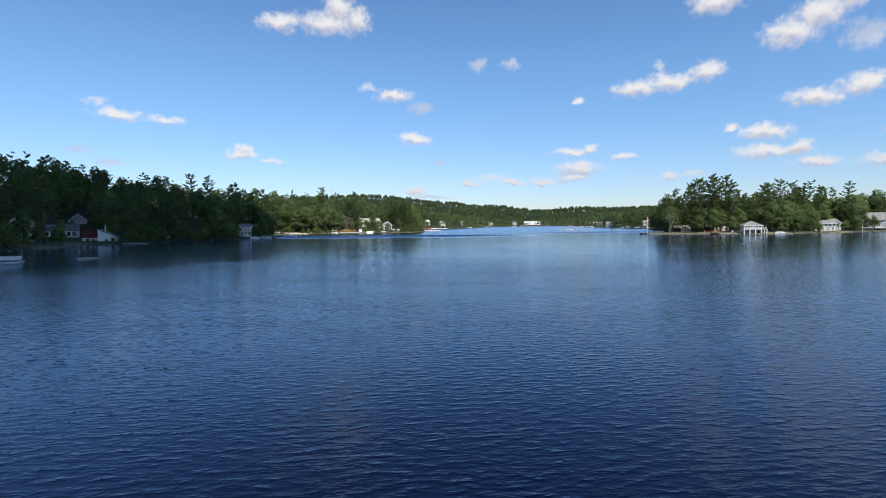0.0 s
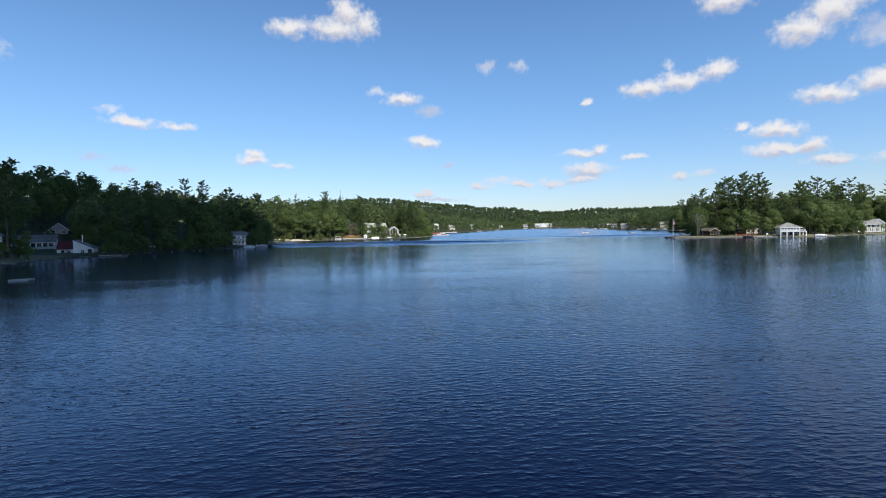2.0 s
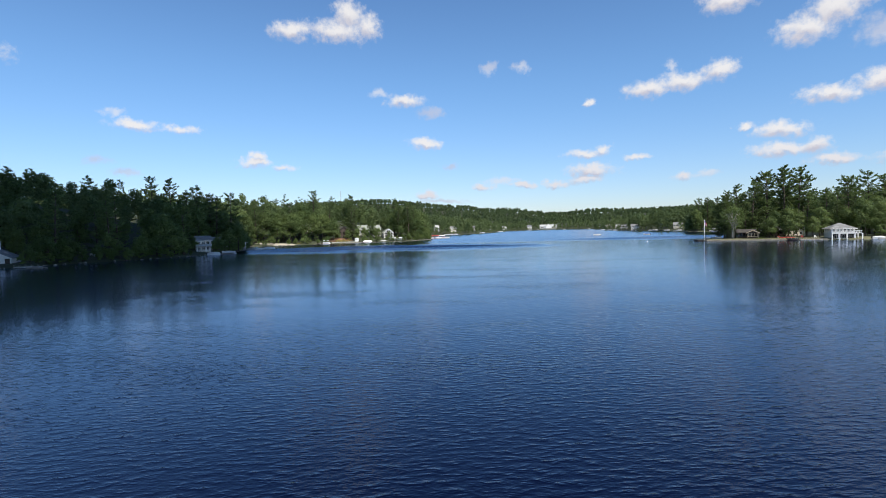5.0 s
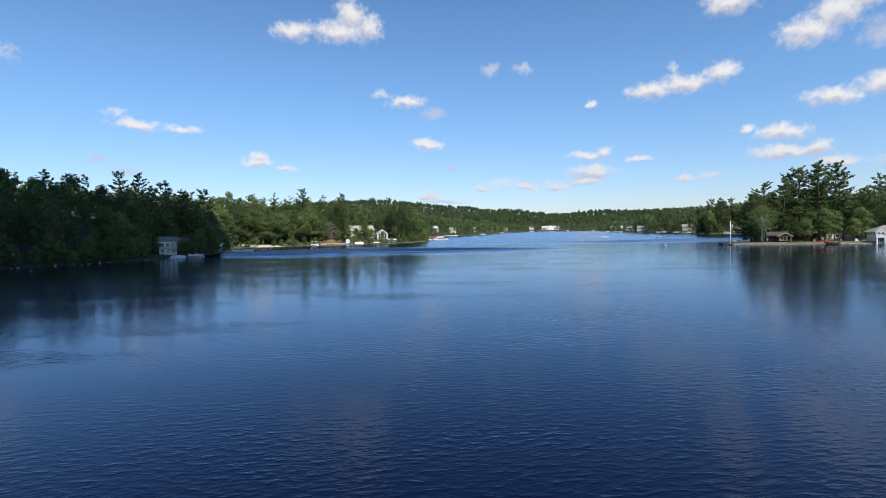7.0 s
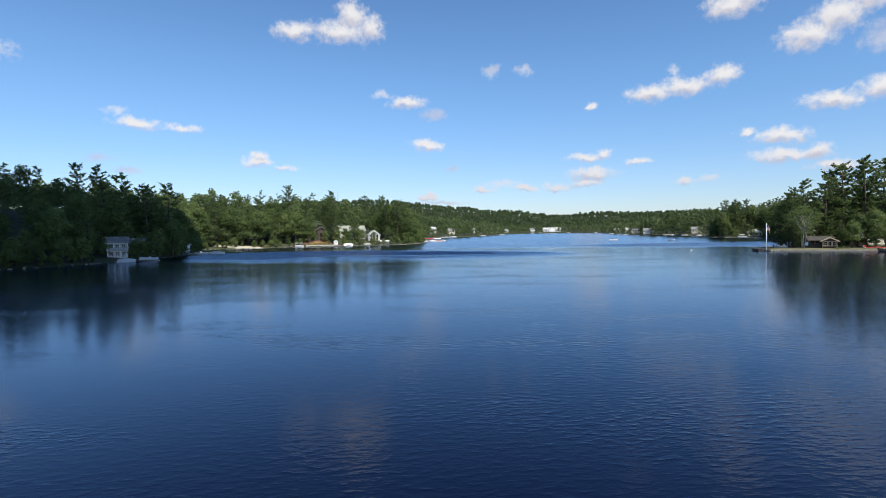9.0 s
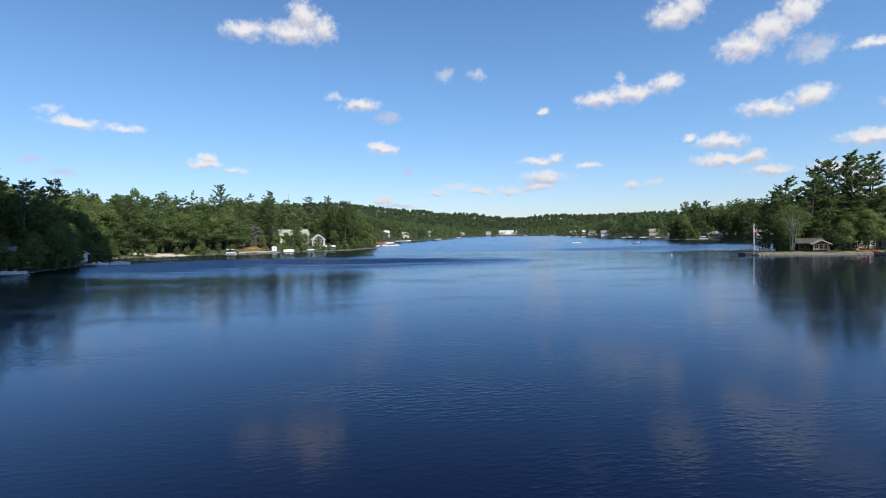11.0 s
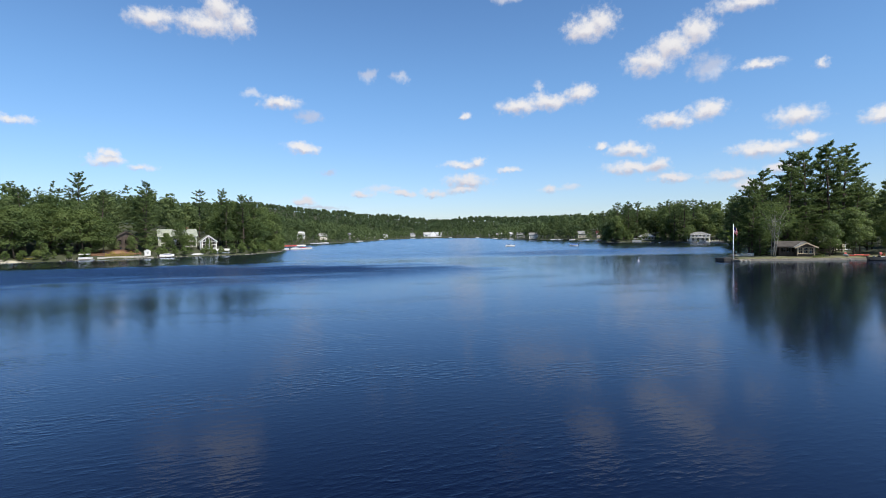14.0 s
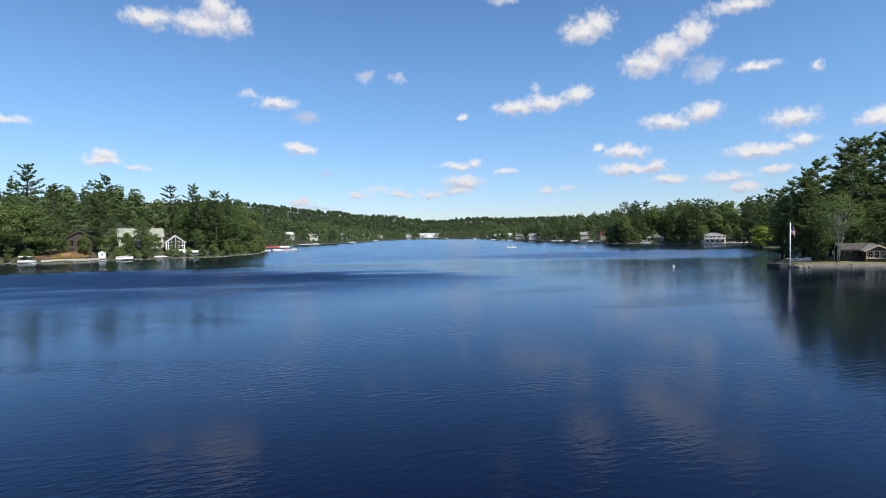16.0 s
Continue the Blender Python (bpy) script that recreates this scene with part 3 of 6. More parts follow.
def broad_shape(seed, tall, clumps, leaves, size, low=0.28, wide=0.30, stems=1):
    """A broadleaf tree: a forking trunk and a crown of many small leaf sprays in uneven clumps."""
    rng = np.random.default_rng(seed)
    wood, centres, radii = [], [], []
    mid = tall * (low + 1) / 2
    for i in range(clumps):
        d = rng.normal(0, 1, 3)
        d /= np.linalg.norm(d)
        r = rng.uniform(0.35, 1.0) ** 0.5
        rise = d[2] * (1 - low) * 0.36 * tall
        girth = wide * tall * (1.0 - 0.30 * max(0, d[2])) * rng.uniform(0.75, 1.1)
        centres.append((d[0] * r * girth * 0.75, d[1] * r * girth * 0.75, mid + rise * r * 1.05))
        radii.append(tall * rng.uniform(0.075, 0.145))
    for k in (0.5, 0.64, 0.76, 0.86):
        centres.append((rng.normal(0, 0.02) * tall, rng.normal(0, 0.02) * tall, tall * k))
        radii.append(tall * rng.uniform(0.10, 0.14))
    for s in range(stems):
        foot = Vector((rng.normal(0, 0.02) * tall * (stems > 1), rng.normal(0, 0.02) * tall * (stems > 1), 0))
        top = Vector((rng.normal(0, 0.05) * tall, rng.normal(0, 0.05) * tall, mid))
        wood.append(tube([foot, foot.lerp(top, 0.4) + Vector((0, 0, 0.03 * tall)), top], [0.017 * tall / stems ** 0.4, 0.012 * tall / stems ** 0.4, 0.005 * tall], 6))
        for c in centres[s::stems][: 6]:
            fork = foot.lerp(top, rng.uniform(0.45, 0.9))
            wood.append(tube([fork, fork.lerp(Vector(c), 0.5) + Vector((0, 0, 0.02 * tall)), Vector(c)], [0.006 * tall, 0.004 * tall, 0.0012 * tall], 4))
    c = np.repeat(np.array(centres), leaves, 0)
    r = np.repeat(np.array(radii), leaves)[:, None]
    d = rng.normal(0, 1, c.shape) + (0, 0, 0.5)
    d /= np.linalg.norm(d, axis=1, keepdims=True)
    p = c + d * r * rng.uniform(0.74, 1.10, (len(c), 1)) * (1.15, 1.15, 0.72)
    p[:, 2] = np.maximum(p[:, 2], 0.02 * tall)
    face = d + rng.normal(0, 0.30, c.shape) + (0, 0, 0.30)
    face /= np.linalg.norm(face, axis=1, keepdims=True)
    a = np.cross(face, rng.normal(0, 1, c.shape))
    a /= np.linalg.norm(a, axis=1, keepdims=True) + 1e-9
    b = np.cross(face, a)
    k = size * rng.uniform(0.55, 1.2, (len(c), 1))
    verts = np.concatenate([p - a * k * 0.9, p + a * k * 0.55 - b * k * 0.75, p + a * k * 0.6 + b * k * 0.7], 1).reshape(-1, 3)
    return join(*wood), verts, np.arange(len(verts)).reshape(-1, 3)


TREES = {}


def tree_kind(key, shape, bark, green):
    wood, verts, faces = shape
    TREES[key] = (mesh_of("trunk", wood, bark, True), mesh_np("crown", verts, faces, green))


for i in range(5):
    tree_kind(("pine", i), pine_shape(10 + i, 24.0, (52, 54, 58, 52, 50)[i], 25, 6, 0.62, 0.29, (0.12, 0.20, 0.08, 0.14, 0.28)[i], (0.23, 0.20, 0.24, 0.21, 0.20)[i]), BARK, PINE)
    tree_kind(("broad", i), broad_shape(30 + i, 16.0, 30 + 2 * i, 130, 0.30, (0.02, 0.08, 0.04, 0.10, 0.0)[i], (0.30, 0.27, 0.34, 0.28, 0.32)[i]), BARK, LEAF)
for i in range(4):
    tree_kind(("pine", 5 + i), pine_shape(110 + i, 24.0, 44, 12, 5, 1.0, 0.42, (0.10, 0.18, 0.06, 0.12)[i], 0.22), BARK, PINE)
    tree_kind(("broad", 5 + i), broad_shape(120 + i, 16.0, 25, 82, 0.44, (0.03, 0.10, 0.05, 0.08)[i], (0.30, 0.27, 0.34, 0.28)[i]), BARK, LEAF)
for i in range(3):
    tree_kind(("young", i), broad_shape(130 + i, 8.0, 17, 64, 0.27, 0.0, (0.34, 0.28, 0.38)[i], 2), BARK, LEAF)
for i in range(2):
    tree_kind(("fir", i), pine_shape(24 + i, 14.0, 60, 13, 6, 0.6, 0.27, 0.03, 0.26), BARK, PINE)
for i in range(3):
    tree_kind(("bush", i), broad_shape(50 + i, 4.0, 12, 62, 0.21, 0.02, 0.46, 1), BARK, BUSH)
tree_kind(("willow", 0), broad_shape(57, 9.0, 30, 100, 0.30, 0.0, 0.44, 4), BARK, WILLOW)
tree_kind(("birch", 0), broad_shape(61, 13.0, 44, 48, 0.22, 0.24, 0.42, 5), BIRCH, LEAF)

LABELS = {"pine": ("tall white pine with plumed dark green limbs", "pine tree", "pines along the shore"),
          "broad": ("leafy green broadleaf tree near the lake shore", "tree", "broadleaf trees along the shore"),
          "young": ("young bushy broadleaf tree on the shore bank", "tree", "young trees along the shore"),
          "fir": ("low dense hemlock with drooping dark green limbs", "hemlock tree", "hemlocks along the shore"),
          "bush": ("rounded leafy green bush at the water's edge", "bush", "bushes along the shore"),
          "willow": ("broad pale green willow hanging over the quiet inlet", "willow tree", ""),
          "birch": ("leaning birch with several pale trunks beside the cabin", "birch tree", "")}
BASE = {"pine": 24.0, "broad": 16.0, "young": 8.0, "fir": 14.0, "bush": 4.0, "willow": 9.0, "birch": 13.0}
NAMES = {"pine": "pine_tree", "broad": "broadleaf_tree", "young": "young_tree", "fir": "hemlock_tree", "bush": "bush", "willow": "willow_tree", "birch": "birch_tree"}
tree_rng = np.random.default_rng(5)
placed = []


def plant(kind, which, x, y, tall, turn=None, girth=1.0):
    """A tree of that height in metres at a place of the plan."""
    trunk_mesh, crown_mesh = TREES[(kind, which)]
    label, category, group = LABELS[kind]
    k = tall / BASE[kind]
    angle = tree_rng.uniform(0, 6.28) if turn is None else turn
    m = Matrix.Translation((x * S, y * S, max(ground_at(x, y), 0.0) - 0.1)) @ Matrix.Rotation(angle, 4, "Z") @ Matrix.Diagonal((k * girth, k * girth, k, 1))
    ob = thing(NAMES[kind], m, label, category, group)
    for name, data in (("trunk", trunk_mesh), ("crown", crown_mesh)):
        child = new(name, data)
        child.parent = ob
    placed.append((x * S, y * S))
    return ob

# ---- houses ----
def panel(wide, tall, holes, thick=0.2):
    """A wall of that size from x = -wide/2, in the plane y = 0 to thick, with square openings (x, z, wide, tall)."""
    xs = sorted({-wide / 2, wide / 2, *[h[0] - h[2] / 2 for h in holes], *[h[0] + h[2] / 2 for h in holes]})
    zs = sorted({0.0, tall, *[h[1] for h in holes], *[h[1] + h[3] for h in holes]})
    pieces = []
    for a, b in zip(xs, xs[1:]):
        for c, d in zip(zs, zs[1:]):
            u, v = (a + b) / 2, (c + d) / 2
            if not any(abs(u - h[0]) < h[2] / 2 and h[1] < v < h[1] + h[3] for h in holes):
                pieces.append(box(u, thick / 2, c, b - a, thick, d - c))
    return welded(join(*pieces))


def welded(piece):
    """One connected skin: shared corners joined, inner faces left out."""
    bm = bmesh.new()
    made = [bm.verts.new(v) for v in piece[0]]
    for f in piece[1]:
        bm.faces.new([made[i] for i in f])
    bmesh.ops.remove_doubles(bm, verts=bm.verts[:], dist=0.001)
    inner = {}
    for f in bm.faces:
        inner.setdefault(tuple(round(v, 3) for v in f.calc_center_median()), []).append(f)
    bmesh.ops.delete(bm, geom=[f for group in inner.values() if len(group) > 1 for f in group], context="FACES_ONLY")
    bm.verts.index_update()
    out = [tuple(v.co) for v in bm.verts], [tuple(v.index for v in f.verts) for f in bm.faces]
    bm.free()
    return out


def window_parts(parent, m, x, z, wide, tall, trim, bars=1):
    """A window in a wall's opening: frame, sill, bars, pane."""
    f = 0.09
    ring = moved(panel(wide + 2 * f, tall + 2 * f, [(0, 0.16, wide - 0.14, tall - 0.14)], 0.1), Matrix.Translation((x, -0.04, z - f)))
    ob = part("window", moved(ring, m), trim, parent)
    part("sill", moved(box(x, -0.09, z - f - 0.07, wide + 0.36, 0.16, 0.07), m), trim, ob)
    for k in range(bars):
        part("mullion", moved(box(x - wide / 2 + wide * (k + 1) / (bars + 1), 0.0, z + 0.07, 0.05, 0.06, tall - 0.14), m), trim, ob)
    part("rail", moved(box(x, 0.004, z + tall / 2, wide - 0.14, 0.05, 0.05), m), trim, ob)
    pane = part("pane", moved(box(x, 0.075, z + 0.02, wide - 0.04, 0.02, tall - 0.04), m), GLASS, ob)
    pane.visible_shadow = False
    return ob


def door_part(parent, m, x, z, wide, tall, material):
    ob = part("door", moved(join(box(x, 0.07, z, wide, 0.06, tall), box(x - wide * 0.22, 0.035, z + tall * 0.55, wide * 0.3, 0.03, tall * 0.35),
                                 box(x + wide * 0.22, 0.035, z + tall * 0.55, wide * 0.3, 0.03, tall * 0.35)), m), material, parent)
    part("door_handle", moved(box(x + wide * 0.38, 0.0, z + 0.95, 0.05, 0.12, 0.05), m), STEEL, ob)


def house(label, x, y, turn, wide, deep, tall, rise, wall, roof, trim=None, shape="gable_x", windows=None, side=None, z=None, over=0.55,
          door=None, chimney=None, category="house", name="house", base=None, clear=0.62):
    """A house with its front to local -y. windows and side: openings (x, z, wide, tall) of the front and of the two ends. z: floor height."""
    trim = trim or WHITE
    z = ground_at(x, y) if z is None else z
    ob = thing(name, pose(x * S, y * S, z, 0, 0, turn), label, category)
    windows, side = windows or [], side or []
    holes = list(windows) + ([door] if door else [])
    front = Matrix.Translation((0, -deep / 2, 0))
    back = Matrix.Translation((0, deep / 2, 0)) @ Matrix.Rotation(math.pi, 4, "Z")
    east = Matrix.Translation((wide / 2, 0, 0)) @ Matrix.Rotation(math.pi / 2, 4, "Z")
    west = Matrix.Translation((-wide / 2, 0, 0)) @ Matrix.Rotation(-math.pi / 2, 4, "Z")
    part("foundation", box(0, 0, -2.5, wide - 0.1, deep - 0.1, 2.5), base or CONCRETE, ob)
    low_front = [h for h in holes if h[1] + h[3] < tall]
    part("wall", moved(panel(wide, tall, low_front), front), wall, ob)
    part("wall", moved(panel(wide, tall, []), back), wall, ob)
    for m in (east, west):
        part("wall", moved(panel(deep - 0.4, tall, [h for h in side if h[1] + h[3] < tall]), m), wall, ob)
        for h in side:
            window_parts(ob, m, *h, trim)
    for h in windows:
        window_parts(ob, front, *h, trim, 1 if h[2] < 1.6 else 2)
    if door:
        door_part(ob, front, *door, BROWN)
    part("floor", box(0, 0, 0.02, wide - 0.5, deep - 0.5, 0.1), TIMBER, ob)
    t = 0.2
    if shape == "gable_x":
        run, half = deep / 2 + over, wide / 2 + over
        drop = rise * over / (deep / 2)
        for s in (-1, 1):
            slope = loft([[(-half, 0, tall + rise), (-half, s * run, tall - drop), (-half, s * run, tall - drop + t), (-half, 0, tall + rise + t)],
                          [(half, 0, tall + rise), (half, s * run, tall - drop), (half, s * run, tall - drop + t), (half, 0, tall + rise + t)]])
            part("roof_slope", slope, roof, ob)
            part("gutter", box(0, s * (run + 0.04), tall - drop - 0.02, 2 * half, 0.1, 0.14), trim, ob)
        for s in (-1, 1):
            gable = moved(prism([(-deep / 2, tall), (deep / 2, tall), (0, tall + rise)], 0.2), Matrix.Translation((wide / 2 if s > 0 else -wide / 2 + 0.2, 0, 0)) @ Matrix.Rotation(math.pi / 2, 4, "Z"))
            part("gable", gable, wall, ob)
    elif shape == "gable_y":
        run, half = wide / 2 + over, deep / 2 + over
        drop = rise * over / (wide / 2)
        for s in (-1, 1):
            slope = loft([[(0, -half, tall + rise), (s * run, -half, tall - drop), (s * run, -half, tall - drop + t), (0, -half, tall + rise + t)],
                          [(0, half, tall + rise), (s * run, half, tall - drop), (s * run, half, tall - drop + t), (0, half, tall + rise + t)]])
            part("roof_slope", slope, roof, ob)
            edge = loft([[(0, -half - 0.06, tall + rise - 0.12), (s * run, -half - 0.06, tall - drop - 0.12), (s * run, -half - 0.06, tall - drop + t + 0.02), (0, -half - 0.06, tall + rise + t + 0.02)],
                         [(0, -half - 0.004, tall + rise - 0.12), (s * run, -half - 0.004, tall - drop - 0.12), (s * run, -half - 0.004, tall - drop + t + 0.02), (0, -half - 0.004, tall + rise + t + 0.02)]])
            part("bargeboard", edge, trim, ob)
        for s in (-1, 1):
            part("gable", moved(prism([(-wide / 2, tall), (wide / 2, tall), (0, tall + rise)], 0.2), Matrix.Translation((0, -deep / 2 if s < 0 else deep / 2 - 0.2, 0))), wall, ob)
    elif shape == "lean":
        half, low = deep / 2 + over, tall - rise * over / wide
        slope = loft([[(-wide / 2 - 0.1, s * half, tall + rise), (wide / 2 + over, s * half, low), (wide / 2 + over, s * half, low + t), (-wide / 2 - 0.1, s * half, tall + rise + t)] for s in (-1, 1)])
        part("roof_slope", slope, roof, ob)
        part("bargeboard", moved(slope, Matrix.Translation((0, -half - 0.03, -0.1)) @ Matrix.Diagonal((1, 0.06 / (2 * half), 1, 1)) @ Matrix.Translation((0, half, 0))), trim, ob)
        for s in (-1, 1):
            part("gable", moved(prism([(-wide / 2, tall), (wide / 2, tall), (-wide / 2, tall + rise)], 0.2), Matrix.Translation((0, -deep / 2 if s < 0 else deep / 2 - 0.2, 0))), wall, ob)
        part("upper_wall", box(-wide / 2 + 0.1, 0, tall, 0.2, deep - 0.4, rise), wall, ob)
    else:
        rw, rd = wide / 2 + over, deep / 2 + over
        ridge = max(wide - deep, 0.6) / 2
        drop = rise * over / (deep / 2)
        v = [(-rw, -rd, tall - drop), (rw, -rd, tall - drop), (rw, rd, tall - drop), (-rw, rd, tall - drop), (-ridge, 0, tall + rise), (ridge, 0, tall + rise)]
        u = [(a, b, c + t) for a, b, c in v]
        f = [(0, 1, 5, 4), (2, 3, 4, 5), (1, 2, 5), (3, 0, 4)]
        shell = [tuple(i + 6 for i in q) for q in f] + [tuple(reversed(q)) for q in f] + [(0, 1, 7, 6), (1, 2, 8, 7), (2, 3, 9, 8), (3, 0, 6, 9)]
        part("roof", (v + u, shell), roof, ob)
        part("gutter", join(box(0, -rd - 0.05, tall - drop - 0.02, 2 * rw, 0.1, 0.16), box(0, rd + 0.05, tall - drop - 0.02, 2 * rw, 0.1, 0.16)), trim, ob)
    for cx, width in ((-wide / 2, 0.16), (wide / 2, 0.16)):
        part("corner_board", box(cx, -deep / 2 - 0.02, 0, width, 0.12, tall), trim, ob)
    if chimney:
        stack = part("chimney", box(chimney[0], chimney[1], tall * 0.6, 0.8, 0.8, rise + tall * 0.4 + 1.1, 0.04), BRICK, ob)
        part("chimney_cap", box(chimney[0], chimney[1], tall + rise + 1.1, 1.0, 1.0, 0.14), CONCRETE, stack)
    placed.append((x * S, y * S))
    CLEAR.append((x * S, y * S, max(wide, deep) * clear + 1.5))
    return ob


def porch(parent, x, y, z, wide, deep, tall, bays, roof=None, rail=True, trim=None):
    """A porch on local y < 0: deck, posts, rails, and a lean-to roof where given."""
    trim = trim or WHITE
    part("deck", box(x, y - deep / 2, z - 0.2, wide, deep, 0.2), TIMBER, parent)
    for k in range(bays + 1):
        px = x - wide / 2 + 0.08 + (wide - 0.16) * k / bays
        part("post", box(px, y - deep + 0.1, z, 0.16, 0.16, tall, 0.015), trim, parent)
    if rail:
        bars = [box(x, y - deep + 0.1, z + 0.95, wide, 0.08, 0.08), box(x, y - deep + 0.1, z + 0.12, wide, 0.06, 0.06)]
        count = int(wide / 0.28)
        bars += [box(x - wide / 2 + wide * (k + 0.5) / count, y - deep + 0.1, z + 0.18, 0.05, 0.05, 0.78) for k in range(count)]
        part("railing", join(*bars), trim, parent)
    if roof:
        h = z + tall
        slab = loft([[(x - wide / 2 - 0.3, y, h + 0.7), (x - wide / 2 - 0.3, y - deep - 0.3, h), (x - wide / 2 - 0.3, y - deep - 0.3, h + 0.15), (x - wide / 2 - 0.3, y, h + 0.85)],
                     [(x + wide / 2 + 0.3, y, h + 0.7), (x + wide / 2 + 0.3, y - deep - 0.3, h), (x + wide / 2 + 0.3, y - deep - 0.3, h + 0.15), (x + wide / 2 + 0.3, y, h + 0.85)]])
        part("porch_roof", slab, roof, parent)


def row(count, wide, first, last, z, tall):
    """Evenly spaced openings."""
    return [(first + (last - first) * (k / (count - 1) if count > 1 else 0.5), z, wide, tall) for k in range(count)]


CLEAR = [(112 * S, 231 * S, 5), (100 * S, 233 * S, 5), (89 * S, 237 * S, 5)]


# ---- boats, docks and small things ----
def pontoon_boat(x, y, turn, label, top=None, long=7.0, z=0.0):
    ob = thing("pontoon_boat", pose(x * S, y * S, z, 0, 0, turn), label, "boat", "boats moored along the lake")
    for s in (-0.85, 0.85):
        rings = []
        for px, r in ((-long / 2, 0.26), (long / 2 - 0.9, 0.3), (long / 2 - 0.35, 0.22), (long / 2, 0.04)):
            rings.append([(px, s + r * math.cos(k * math.pi / 4), 0.08 + r * math.sin(k * math.pi / 4) + (0.2 if r < 0.1 else 0)) for k in range(8)])
        part("pontoon", loft(rings), ALLOY, ob, smooth=True)
    part("deck", box(0, 0, 0.4, long - 0.5, 2.4, 0.12, 0.02), TIMBER, ob)
    for s in (-1, 1):
        part("side_panel", box(0, s * 1.16, 0.54, long - 1.1, 0.05, 0.62, 0.015), HULL, ob)
        part("rail", tube([(-long / 2 + 0.5, s * 1.16, 1.2), (long / 2 - 0.6, s * 1.16, 1.2)], [0.025, 0.025], 6), ALLOY, ob)
    part("end_panel", box(long / 2 - 0.6, 0, 0.54, 0.05, 1.6, 0.6), HULL, ob)
    part("bench", join(box(-long / 2 + 1.0, 0, 0.54, 0.7, 2.0, 0.42, 0.05), box(-long / 2 + 0.7, 0, 0.96, 0.16, 2.0, 0.4, 0.04)), CANVAS, ob)
    part("console", join(box(0.4, -0.6, 0.54, 0.5, 0.7, 0.85, 0.05), box(0.62, -0.6, 1.38, 0.04, 0.6, 0.25)), HULL, ob)
    part("outboard_motor", join(box(-long / 2 - 0.15, 0, 0.55, 0.45, 0.35, 0.55, 0.06), box(-long / 2 - 0.15, 0, -0.2, 0.15, 0.1, 0.8)), BLACK, ob)
    if top:
        for px in (-1.6, 1.2):
            for s in (-1.1, 1.1):
                part("canopy_pole", tube([(px, s, 0.6), (px * 0.9, s, 2.25)], [0.02, 0.02], 5), ALLOY, ob)
        arch = [[(px, 1.2 * math.cos(k * math.pi / 6), 2.2 + 0.28 * math.sin(k * math.pi / 6)) for k in range(7)] + [(px, -1.12, 2.17), (px, 1.12, 2.17)] for px in (-1.9, 1.5)]
        part("canopy", loft(arch), top, ob)
    return ob


def hull_shape(long, beam, side, flat=0.55):
    """An open boat's skin from stern to bow."""
    rings = []
    for t in (0, 0.3, 0.6, 0.82, 0.95, 1.0):
        w = beam / 2 * (1 - max(0, (t - 0.35) / 0.65) ** 2.2 * 0.97)
        keel = -0.18 + 0.30 * max(0, t - 0.55) ** 1.3 * 2
        top = side * (1 + 0.25 * t * t)
        px = long * (t - 0.5)
        rings.append([(px, 0, keel), (px, w * flat, keel + 0.08), (px, w * 0.93, keel + 0.35 * (top - keel)), (px, w, top), (px, w * 0.86, top + 0.02),
                      (px, w * 0.8, top * 0.55), (px, -w * 0.8, top * 0.55), (px, -w * 0.86, top + 0.02), (px, -w, top), (px, -w * 0.93, keel + 0.35 * (top - keel)), (px, -w * flat, keel + 0.08)])
    return loft(rings)


def motorboat(x, y, turn, label, long=5.5, cover=None, z=0.0, paint=None):
    ob = thing("motorboat", pose(x * S, y * S, z, 0, 0, turn), label, "boat", "boats moored along the lake")
    part("hull", hull_shape(long, long * 0.38, 0.75), paint or HULL, ob)
    part("foredeck", loft([[(0.12 * long, -long * 0.16, 0.80), (0.12 * long, long * 0.16, 0.80), (0.12 * long, 0, 0.9)], [(0.46 * long, -0.06, 0.98), (0.46 * long, 0.06, 0.98), (0.46 * long, 0, 1.0)]]), HULL, ob)
    if cover:
        rings = []
        for t, r in ((-0.48, 0.25), (-0.2, 0.34), (0.12, 0.33), (0.4, 0.12)):
            w = long * r * 0.58
            rings.append([(t * long, w, 0.75), (t * long, w * 0.55, 0.92 + 0.12 * (r > 0.3)), (t * long, 0, 1.0 + 0.2 * (r > 0.3)), (t * long, -w * 0.55, 0.92 + 0.12 * (r > 0.3)), (t * long, -w, 0.75)])
        part("cover", loft(rings), cover, ob)
    else:
        screen = part("windscreen", loft([[(0.10 * long, -long * 0.15, 0.82), (0.13 * long, -long * 0.15, 0.82), (0.04 * long, -long * 0.13, 1.25), (0.03 * long, -long * 0.13, 1.25)],
                                          [(0.10 * long, long * 0.15, 0.82), (0.13 * long, long * 0.15, 0.82), (0.04 * long, long * 0.13, 1.25), (0.03 * long, long * 0.13, 1.25)]]), GLASS, ob)
        part("seat", join(box(-0.12 * long, 0, 0.3, 0.5, long * 0.26, 0.45, 0.04), box(-0.18 * long, 0, 0.75, 0.14, long * 0.26, 0.35, 0.03)), CANVAS, ob)
    part("outboard_motor", join(box(-long / 2 - 0.18, 0, 0.6, 0.4, 0.32, 0.5, 0.06), box(-long / 2 - 0.18, 0, -0.2, 0.14, 0.1, 0.85)), BLACK, ob)
    return ob


